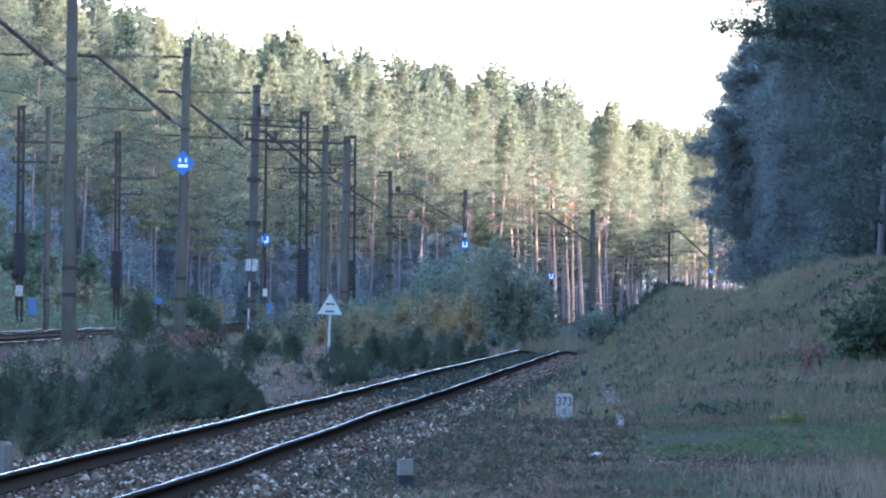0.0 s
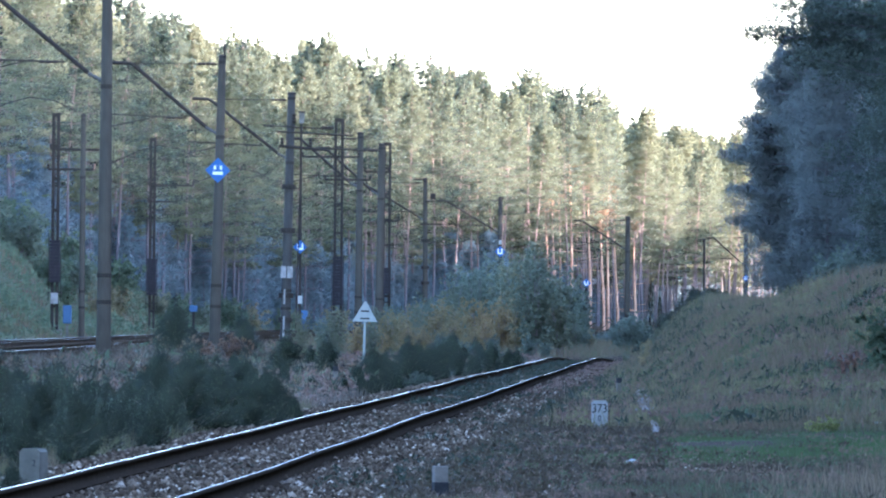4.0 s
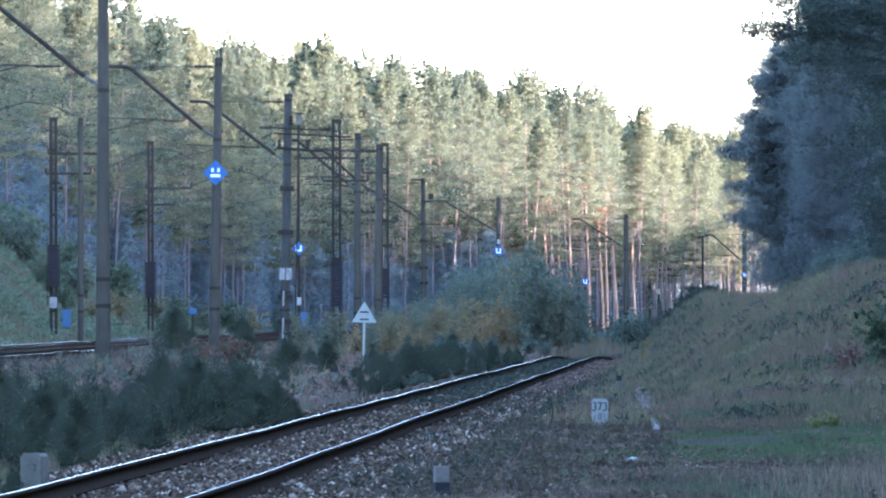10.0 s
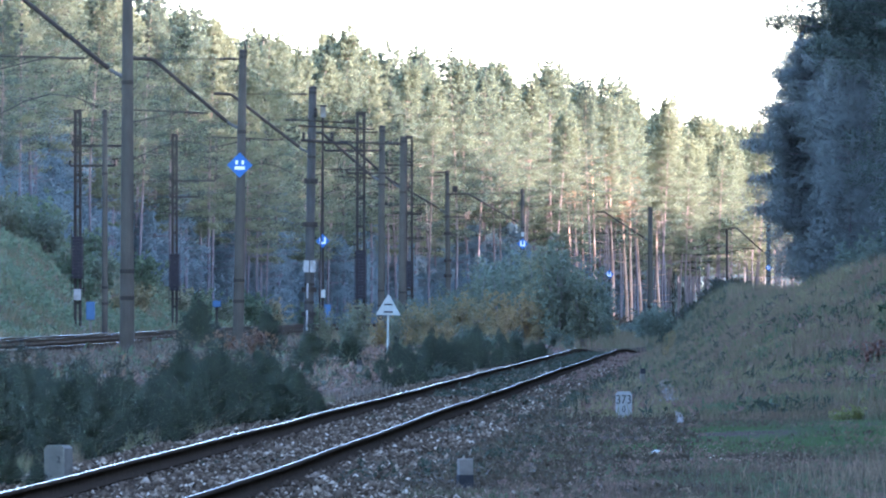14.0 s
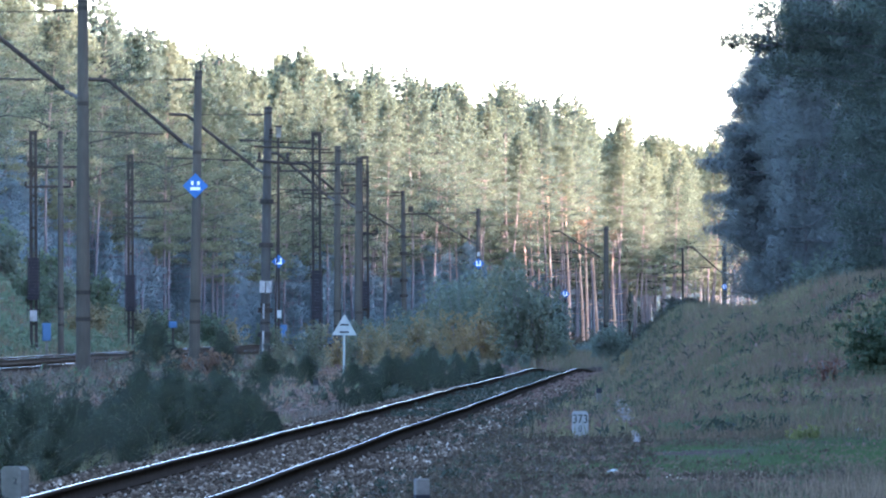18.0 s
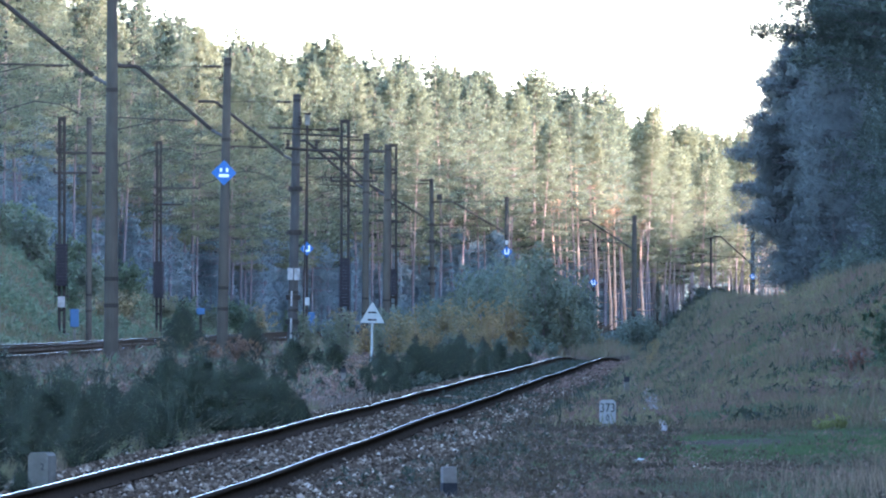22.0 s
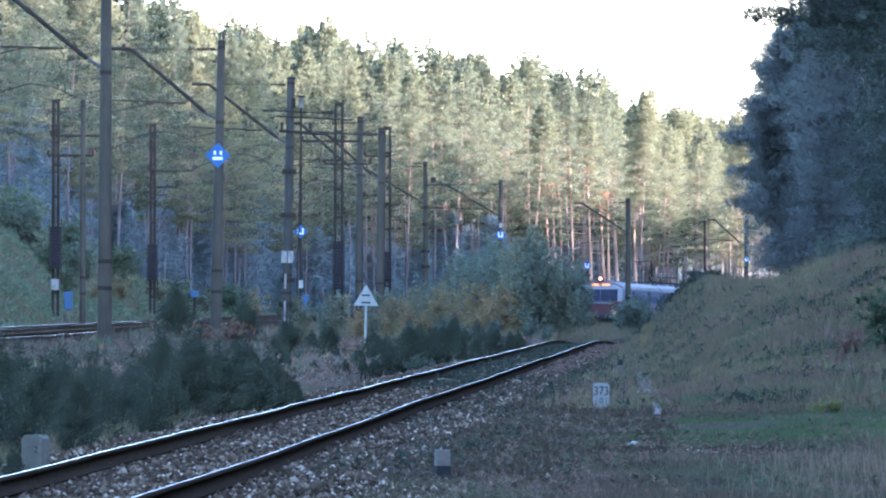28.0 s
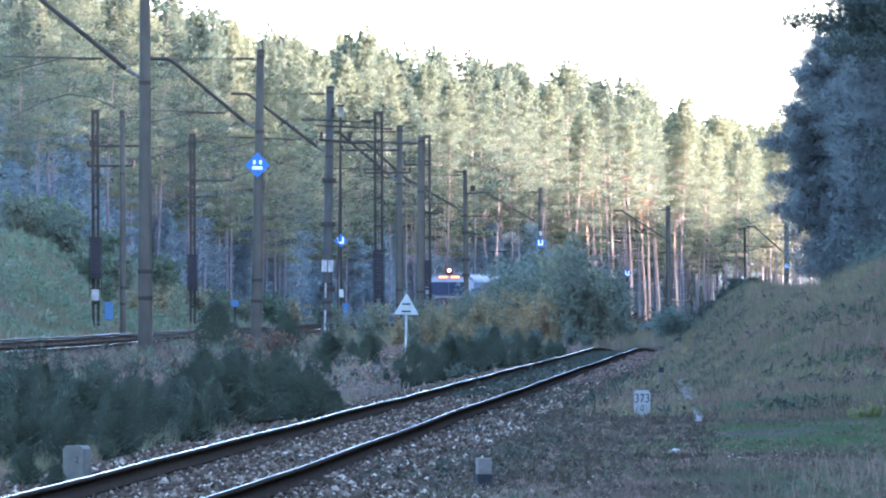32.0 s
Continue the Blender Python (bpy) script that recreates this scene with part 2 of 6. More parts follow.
SAND = surface("pale_sand", (0.14, 0.125, 0.10), (0.21, 0.185, 0.15), 9, 0.95, spec=0.0)

# ---- lines of the plan ----
RNG = np.random.default_rng(7)


def smooth(v):
    v = np.clip(v, 0, 1)
    return v * v * (3 - 2 * v)


def front_x(y):
    """Centre of the single track in front."""
    y = np.asarray(y, float)
    return -4.75 + 0.0187 * y + np.maximum(y - 425, 0) ** 2 * 0.0004


def front_z(y):
    y = np.asarray(y, float)
    return 0.22 - np.maximum(y - 430, 0) ** 2 * 0.00022


_ys = np.arange(-200.0, 2600.0, 1.0)
_slope = 0.008 + 0.163 * smooth((_ys - 740) / 160)
_xs = np.cumsum(_slope)
_xs += -5.0 - np.interp(855, _ys, _xs)


def main_x(y):
    """Centre of the far main track, on which the train comes."""
    return np.interp(y, _ys, _xs)


def main_z(y):
    """Its rail tops."""
    return np.interp(y, [-100, 740, 800, 855, 900, 938, 969, 1010, 2600], [0.7, 0.7, 0.68, 0.55, 0.1, -0.4, -0.75, -1.0, -1.0])


def ground_z(x, y):
    x, y = np.asarray(x, float), np.asarray(y, float)
    base = -1.5 * smooth((y - 690) / 260)
    mid = main_x(y) + 2.0
    side = np.abs(x - mid) * np.where(y > 800, 0.985, 1.0)
    form = main_z(y) - 0.42
    z = base + (form - base) * smooth((8.0 - side) / 3.5)
    hill = 4.6 * smooth((main_x(y) - 1.8 - x) / 7.0) * smooth((y - 400) / 100) * (1 - 0.75 * smooth((y - 590) / 240))
    z = np.where(x < mid, z + hill, z)
    k = np.clip((y - 150) / 290, 0, 1)
    foot = front_x(y) + 3.5 - 1.6 * k
    d = x - foot
    mound = 1.74 * smooth(d / (4.1 - 2.0 * k)) + 0.3 * smooth((d - 3.5) / 4)
    mound += 0.42 * np.exp(-((x - 7.2) / 1.7) ** 2 - ((y - 375) / 45) ** 2)
    mound += 0.6 * smooth((x - 6.9) / 1.3) * smooth((y - 180) / 50) * smooth((345 - y) / 50)
    mound *= smooth((y - 160) / 105) * (1 - 0.6 * smooth((y - 560) / 240))
    z = np.where(d > 0, np.maximum(z, base * 0 + mound + base), z)
    bed = np.abs(x - front_x(y))
    dip = front_z(y) - 0.22
    z = np.where(y < 620, z + dip * smooth((3.2 - bed) / 1.2), z)
    return z


def gz(x, y):
    return float(ground_z(x, y))


# ---- helpers for meshes ----
def tri_mesh(name, v, f, mats=()):
    v, f = np.asarray(v, np.float32), np.asarray(f, np.int32)
    me = bpy.data.meshes.new(name)
    me.vertices.add(len(v))
    me.vertices.foreach_set("co", v.ravel())
    k = f.shape[1]
    me.loops.add(f.size)
    me.loops.foreach_set("vertex_index", f.ravel())
    me.polygons.add(len(f))
    me.polygons.foreach_set("loop_start", np.arange(0, f.size, k, dtype=np.int32))
    for m in mats:
        me.materials.append(m)
    me.update(calc_edges=True)
    return me


def part(name, bm, material, parent=None, label="", m=None):
    """One mesh object from a bmesh or a mesh, under a thing or a part."""
    if isinstance(bm, bmesh.types.BMesh):
        me = bpy.data.meshes.new(name)
        bm.to_mesh(me)
        bm.free()
    else:
        me = bm
    if material and not me.materials:
        me.materials.append(material)
    ob = new(name, me)
    if parent:
        ob.parent = parent
    if m is not None:
        ob.matrix_basis = m
    if label:
        tagged(ob, label)
    return ob


def box(bm, cx, cy, cz, sx, sy, sz, bev=0.0, turn=None):
    r = bmesh.ops.create_cube(bm, size=1.0)
    vs = r["verts"]
    bmesh.ops.scale(bm, vec=(sx, sy, sz), verts=vs)
    if turn is not None:
        bmesh.ops.transform(bm, matrix=turn, verts=vs)
    bmesh.ops.translate(bm, vec=(cx, cy, cz), verts=vs)
    if bev:
        es = list({e for v in vs for e in v.link_edges})
        bmesh.ops.bevel(bm, geom=es, offset=bev, segments=2, profile=0.6, affect="EDGES")
    return bm


def tube(bm, pts, radii, n=8):
    """A round bar through points."""
    pts = [Vector(p) for p in pts]
    if isinstance(radii, (int, float)):
        radii = [radii] * len(pts)
    rings = []
    for i, p in enumerate(pts):
        d = (pts[min(i + 1, len(pts) - 1)] - pts[max(i - 1, 0)]).normalized()
        a = d.cross(Vector((0, 1, 0)) if abs(d.y) < 0.9 else Vector((1, 0, 0))).normalized()
        b = d.cross(a)
        rings.append([bm.verts.new(p + (a * math.cos(q) + b * math.sin(q)) * radii[i]) for q in (2 * math.pi * k / n for k in range(n))])
    for r0, r1 in zip(rings, rings[1:]):
        for k in range(n):
            bm.faces.new((r0[k], r0[(k + 1) % n], r1[(k + 1) % n], r1[k]))
    bm.faces.new(rings[0][::-1])
    bm.faces.new(rings[-1])
    return bm


def BM():
    return bmesh.new()


def empty(name, m, label, category, group="", kind=""):
    ob = new(name)
    ob.empty_display_size = 0.2
    ob.matrix_basis = m
    return tagged(ob, label, category, group, kind)


# ---- ground ----
def axis(parts):
    out = []
    for a, b, step in parts:
        out += list(np.arange(a, b, step))
    return np.array(out + [parts[-1][1]], float)


def build_ground():
    ys = axis([(-3000, -200, 400), (-200, 60, 20), (60, 480, 2.5), (480, 1100, 5), (1100, 1600, 50), (1600, 4800, 400)])
    xs = axis([(-3000, -200, 400), (-200, -40, 16), (-40, -20, 2), (-20, 16, 0.5), (16, 60, 2), (60, 200, 20), (200, 3000, 400)])
    gx, gy = np.meshgrid(xs, ys)
    z = ground_z(gx, gy)
    rough = np.array([noise.noise(Vector((a * 0.45, b * 0.09, 0.3))) for a, b in zip(gx.ravel(), gy.ravel())]).reshape(gx.shape)
    far = np.minimum(np.abs(gx - front_x(gy)) - 2.2, np.abs(gx - main_x(gy) - 2) - 4.5)
    z = z + rough * 0.10 * np.clip(far, 0, 1)
    v = np.stack([gx.ravel(), gy.ravel(), z.ravel()], 1)
    nx, ny = len(xs), len(ys)
    i = (np.arange(ny - 1)[:, None] * nx + np.arange(nx - 1)[None]).ravel()
    me = tri_mesh("ground", v, np.stack([i, i + 1, i + nx + 1, i + nx], 1), [EARTH])
    me.polygons.foreach_set("use_smooth", np.ones(len(me.polygons), bool))
    tagged(new("ground", me), "earth and thin turf with a low bank beside the tracks", "ground", kind="structure")


build_ground()


# ---- tracks ----
def rail_mesh(name, fx, fz, off, y0, y1, step, wob=0.0, seed=0.0, worn=0.014, mats=None):
    """A rail of the usual foot, web and head; the running surface is polished."""
    ys = np.arange(y0, y1 + step, step)
    prof = [(-0.0675, -0.15), (0.0675, -0.15), (0.0675, -0.135), (0.012, -0.12), (0.012, -0.045), (0.035, -0.035), (0.035, -0.006), (worn, 0.0), (-worn, 0.0), (-0.035, -0.006), (-0.035, -0.035), (-0.012, -0.045), (-0.012, -0.12), (-0.0675, -0.135)]
    n = len(prof)
    v, f, mi = [], [], []
    for y in ys:
        wx = noise.noise(Vector((seed, y * 0.05, 1.7))) * wob * 1.6
        wz = noise.noise(Vector((seed + 4.2, y * 0.07, 0.2))) * wob + noise.noise(Vector((seed + 9.2, y * 0.021, 0.2))) * wob * 1.6
        cx, cz = float(fx(y)) + off + wx, float(fz(y)) + wz
        v += [(cx + a, y, cz + b) for a, b in prof]
    for i in range(len(ys) - 1):
        for k in range(n):
            f.append((i * n + k, i * n + (k + 1) % n, (i + 1) * n + (k + 1) % n, (i + 1) * n + k))
            mi.append(1 if k == 7 else 0)
    me = tri_mesh(name, v, f, mats or [RUST, RAIL_TOP])
    me.polygons.foreach_set("material_index", np.array(mi, np.int32))
    return me


def bed_mesh(name, fx, fz, half, y0, y1, step, drop):
    """A bed of ballast with sloping shoulders."""
    ys = np.arange(y0, y1 + step, step)
    cols = [(-half - 0.7, -drop), (-half, -0.17), (-0.6, -0.16), (0, -0.17), (0.6, -0.16), (half, -0.17), (half + 0.8, -drop)]
    n = len(cols)
    v = []
    for y in ys:
        for a, b in cols:
            v.append((float(fx(y)) + a, y, float(fz(y)) + b + 0.02 * noise.noise(Vector((a, y * 0.4, 2.2)))))
    i = (np.arange(len(ys) - 1)[:, None] * n + np.arange(n - 1)[None]).ravel()
    return tri_mesh(name, v, np.stack([i, i + 1, i + n + 1, i + n], 1), [GRAVEL])


def stones_mesh(name, centres, sizes):
    """Loose broken stones, each an eight-sided lump."""
    base = np.array([(1, 0, 0), (-1, 0, 0), (0, 1, 0), (0, -1, 0), (0, 0, 0.8), (0, 0, -0.6)], float)
    fac = np.array([(0, 2, 4), (2, 1, 4), (1, 3, 4), (3, 0, 4), (2, 0, 5), (1, 2, 5), (3, 1, 5), (0, 3, 5)])
    n = len(centres)
    v = base[None] * sizes[:, None, None] * RNG.uniform(0.6, 1.35, (n, 6, 3))
    a = RNG.uniform(0, 6.28, n)
    c, s = np.cos(a)[:, None], np.sin(a)[:, None]
    x, y = v[..., 0] * c - v[..., 1] * s, v[..., 0] * s + v[..., 1] * c
    v = np.stack([x, y, v[..., 2] + 0.3 * y], 2) + centres[:, None]
    f = fac[None] + (np.arange(n) * 6)[:, None, None]
    return tri_mesh(name, v.reshape(-1, 3), f.reshape(-1, 3), [STONE])


def build_front_track():
    t = empty("railway_track", pose(0, 0, 0), "single rusty-sided railway track with bright worn rail heads on grey ballast", "railway track")
    # left head takes the glint metal and a wider strip than the right
    for off, seed, worn in ((-0.752, 1.0, 0.0066), (0.752, 6.0, 0.005)):
        part("rail", rail_mesh("rail", front_x, front_z, off, 60, 560, 1.2, 0.011, seed, worn, [RUST, RAIL_GLINT if off < 0 else RAIL_TOP]), None, t, "bright worn rail with rusty sides")
    part("ballast_bed", bed_mesh("ballast_bed", front_x, front_z, 1.75, 60, 560, 3, 0.30), GRAVEL, t)
    for lo, hi, n in ((92, 170, 26000), (170, 330, 20000), (330, 450, 5000)):
        y = RNG.uniform(lo, hi, n)
        a = RNG.uniform(-2.2, 2.5, n)
        a = np.where(RNG.random(n) < 0.26, RNG.uniform(1.6, 3.6, n), a)
        sz = RNG.uniform(0.012, 0.032, n) * (1 + 0.7 * (RNG.random(n) < 0.08))
        z = front_z(y) - 0.165 - np.minimum(np.maximum(np.abs(a) - 1.75, 0) * 0.13, 0.045) + sz * 0.25
        ob = part("ballast", stones_mesh("ballast", np.stack([front_x(y) + a, y, z], 1), sz), None, t)
        tagged(ob, kind="stuff")
    bm = box(BM(), 0, 0, 0, 2.6, 0.25, 0.15, 0.02)
    me = bpy.data.meshes.new("sleeper")
    bm.to_mesh(me)
    bm.free()
    me.materials.append(WOOD)
    y = 92.0
    while y < 230:
        part("sleeper", me, None, t, m=pose(float(front_x(y)), y, 0.22 - 0.165 - 0.075, 0, random.uniform(-0.5, 0.5), -1.07 + random.uniform(-0.8, 0.8)))
        y += 0.65


def build_main_tracks():
    for off in (0.0, 4.0):
        t = empty("railway_track", pose(0, 0, 0), "electrified main line track on a low embankment with shining rails", "railway track", "main line tracks")
        fx = lambda y, o=off: main_x(y) + o * (1 + 0.014 * smooth((y - 760) / 120))
        for o, seed in ((-0.752, 2.0), (0.752, 8.0)):
            # glint metal on three of the four heads, the fourth left as rust
            part("rail", rail_mesh("rail", fx, main_z, o, 180, 1100, 5, 0.012, seed + off, 0.028 if o < 0 and off == 0 else 0.013, [RUST, RAIL_GLINT if off == 0 or o > 0 else RUST]), None, t)
        part("ballast_bed", bed_mesh("ballast_bed", fx, main_z, 1.75, 180, 1100, 8, 0.45), GRAVEL, t)


build_front_track()
build_main_tracks()


# ---- plants ----
def sprays(centres, size, count, rng, flat=0.5, width=0.3):
    """Clumps of pointed leaf sprays round the centres."""
    n = len(centres)
    d = rng.normal(size=(n, count, 3))
    d[..., 2] *= flat
    d[..., 2] += 0.25
    d /= np.linalg.norm(d, axis=2, keepdims=True) + 1e-6
    side = np.cross(d, rng.normal(size=(n, count, 3)))
    side /= np.linalg.norm(side, axis=2, keepdims=True) + 1e-6
    size = np.broadcast_to(np.asarray(size, float).reshape(-1, 1, 1), (n, 1, 1))
    ln = size * rng.uniform(0.6, 1.2, (n, count, 1))
    c = centres[:, None] + rng.normal(size=(n, count, 3)) * size * 0.25
    a = c - side * ln * width * 0.5
    b = c + side * ln * width * 0.5
    tip = c + d * ln
    v = np.stack([a, b, tip], 2).reshape(-1, 3)
    return v, np.arange(len(v)).reshape(-1, 3)


def leaf_mesh(name, v, f, mat, core):
    """Leaf sprays whose shading follows the rounded form of the crown; core(points) gives the crown's inner line."""
    tri = v.reshape(-1, 3, 3)
    mid = tri.mean(1)
    out = mid - core(mid)
    out /= np.linalg.norm(out, axis=1, keepdims=True) + 1e-6
    along = tri[:, 2] - (tri[:, 0] + tri[:, 1]) / 2
    along /= np.linalg.norm(along, axis=1, keepdims=True) + 1e-6
    n = out * 0.7 + along * 0.72 + np.array([0, 0, 0.3])
    n /= np.linalg.norm(n, axis=1, keepdims=True) + 1e-6
    g = np.cross(tri[:, 1] - tri[:, 0], tri[:, 2] - tri[:, 0])
    back = (g * n).sum(1) < 0
    tri = tri.copy()
    tri[back] = tri[back][:, [1, 0, 2]]
    me = tri_mesh(name, tri.reshape(-1, 3), f, [mat])
    me.polygons.foreach_set("use_smooth", np.ones(len(me.polygons), bool))
    me.normals_split_custom_set_from_vertices(np.repeat(n, 3, axis=0).tolist())
    return me


def limbs_mesh(name, sets, n=5, mats=()):
    bm = BM()
    for pts, rad in sets:
        tube(bm, pts, rad, n)
    me = bpy.data.meshes.new(name)
    bm.to_mesh(me)
    bm.free()
    for m in mats:
        me.materials.append(m)
    me.polygons.foreach_set("use_smooth", np.ones(len(me.polygons), bool))
    return me


def pine_meshes(seed, height, crown_from, width, whorls, clump, count, mat, per_branch=4, r0=0.17, sag=0.0, dead=6, tips=32):
    """A Scots pine: bare trunk with dead stubs, and a crown of uneven plates of needles."""
    rng = np.random.default_rng(seed)
    lean = rng.normal(size=2) * 0.012 * height
    def axis_at(z):
        k = z / height
        return np.array([lean[0] * k * k + 0.12 * math.sin(k * 5 + seed), lean[1] * k * k + 0.12 * math.cos(k * 4 + seed) - 0.12, z])
    zs = np.linspace(0, height * 0.985, 11)
    sets = [([axis_at(z) for z in zs], [max(0.015, r0 * (1 - 0.93 * (z / height) ** 1.2)) * (1.25 if z == 0 else 1) for z in zs])]
    for _ in range(dead):
        z = rng.uniform(0.22, max(0.25, crown_from)) * height
        a = rng.uniform(0, 6.28)
        p = axis_at(z)
        ln = rng.uniform(0.4, 1.6)
        sets.append(([p, p + np.array([math.cos(a) * ln, math.sin(a) * ln, rng.uniform(-0.1, 0.3)])], [0.025, 0.008]))
    centres = []
    for w in range(whorls):
        k = (w + rng.uniform(-0.3, 0.3)) / whorls
        k = min(max(k, 0), 1) ** 0.88
        z = height * (crown_from + (0.985 - crown_from) * k)
        reach = width * (0.22 + 0.78 * math.sin(math.pi * (0.2 + 0.68 * k)) ** 0.8) * rng.uniform(0.6, 1.2)
        if k > 0.78:
            reach *= 1 - (k - 0.78) * 2.9
        nb = int(rng.integers(3, 6))
        a0 = rng.uniform(0, 6.28)
        for b in range(nb):
            if rng.random() < 0.14:
                continue
            a = a0 + 6.28 * b / nb + rng.uniform(-0.4, 0.4)
            ln = reach * rng.uniform(0.65, 1.15)
            rise = rng.uniform(-0.05, 0.45) * ln * (0.5 + k) - sag * ln
            p = axis_at(z)
            q = p + np.array([math.cos(a) * ln, math.sin(a) * ln, rise])
            mid = (p + q) / 2 + np.array([0, 0, -0.05 * ln])
            sets.append(([p, mid, q], [0.035 * (1.2 - k), 0.02 * (1.2 - k), 0.006]))
            for j in range(per_branch):
                f = 0.4 + 0.62 * (j + rng.uniform(0, 0.9)) / per_branch
                c = p * (1 - f) + q * f + rng.normal(size=3) * np.array([0.3, 0.3, 0.2]) * width * 0.26
                centres.append(c)
    body = len(centres)
    for j in range(18 if tips else 6):
        k = j / (17 if tips else 5)
        a, r = rng.uniform(0, 6.28), (1.05 - k) ** 0.8 * 0.95 * rng.uniform(0.2, 1.0)
        centres.append(axis_at(height * (0.86 + 0.125 * k)) + np.array([math.cos(a) * r, math.sin(a) * r, rng.uniform(-0.1, 0.35) * r]))
    centres = np.array(centres)
    sizes = np.full(len(centres), clump) * rng.uniform(0.7, 1.25, len(centres))
    sizes[body:] *= np.linspace(0.8, 0.4, len(centres) - body)
    v, f = sprays(centres, sizes, count, rng, 0.55, 0.22)
    shoots = []
    for j in range(tips):
        k = rng.random()
        a, r = rng.uniform(0, 6.28), width * (0.12 + 0.55 * (1 - k) ** 0.7) * rng.uniform(0.3, 1.0)
        p = axis_at(height * (0.8 + 0.18 * k)) + np.array([math.cos(a) * r, math.sin(a) * r, 0.1])
        tip = p + np.array([math.cos(a) * 0.12, math.sin(a) * 0.12, rng.uniform(0.5, 1.05)])
        side = np.array([-math.sin(a), math.cos(a), 0]) * 0.07
        shoots += [p - side, p + side, tip]
        shoots += [p - side[[1, 0, 2]], p + side[[1, 0, 2]], tip]
    v = np.concatenate([v, np.array(shoots).reshape(-1, 3)])
    f = np.arange(len(v)).reshape(-1, 3)
    return limbs_mesh("trunk", sets, 6, [BARK]), leaf_mesh("crown", v, f, mat, lambda p: np.stack([p[:, 0] * 0, p[:, 1] * 0, p[:, 2] - 0.8], 1))


def puff_mesh(name, centres, radii, flat, count, length, width, mat, rng, pull=0.8, core_drop=0.8, up=None, ball=0.65):
    """Tufts of needles: each tuft is a flattened ball of short sprays, shaded as a soft ball on a rounded crown."""
    n = len(centres)
    d = rng.normal(size=(n, count, 3))
    d /= np.linalg.norm(d, axis=2, keepdims=True) + 1e-6
    flat = np.broadcast_to(np.asarray(flat, float).reshape(-1, 1, 1), (n, 1, 1))
    squash = np.concatenate([np.ones((n, 1, 2)), flat], 2)
    r = np.asarray(radii, float).reshape(-1, 1, 1)
    c = centres[:, None] + d * squash * r * rng.uniform(0.35, 1.0, (n, count, 1)) ** 0.6
    grow = d * squash + np.array([0, 0, 0.35]) + rng.normal(size=(n, count, 3)) * 0.3
    if up is not None:
        grow[..., 2] += np.asarray(up).reshape(-1, 1)
    grow /= np.linalg.norm(grow, axis=2, keepdims=True) + 1e-6
    side = np.cross(grow, rng.normal(size=(n, count, 3)))
    side /= np.linalg.norm(side, axis=2, keepdims=True) + 1e-6
    ln = length * rng.uniform(0.6, 1.3, (n, count, 1))
    tri = np.stack([c - side * width, c + side * width, c + grow * ln], 2).reshape(-1, 3, 3)
    out = centres - np.stack([centres[:, 0] * 0, centres[:, 1] * 0, centres[:, 2] - core_drop], 1)
    out /= np.linalg.norm(out, axis=1, keepdims=True) + 1e-6
    nor = d * np.array([1, 1, 1.1]) * ball + out[:, None] * pull + np.array([0, 0, 0.1]) + rng.normal(size=(n, count, 3)) * 0.1
    nor = nor.reshape(-1, 3)
    nor /= np.linalg.norm(nor, axis=1, keepdims=True) + 1e-6
    g = np.cross(tri[:, 1] - tri[:, 0], tri[:, 2] - tri[:, 0])
    back = (g * nor).sum(1) < 0
    tri[back] = tri[back][:, [1, 0, 2]]
    me = tri_mesh(name, tri.reshape(-1, 3), np.arange(len(tri) * 3).reshape(-1, 3), [mat])
    me.polygons.foreach_set("use_smooth", np.ones(len(me.polygons), bool))
    me.normals_split_custom_set_from_vertices(np.repeat(nor, 3, axis=0).tolist())
    return me


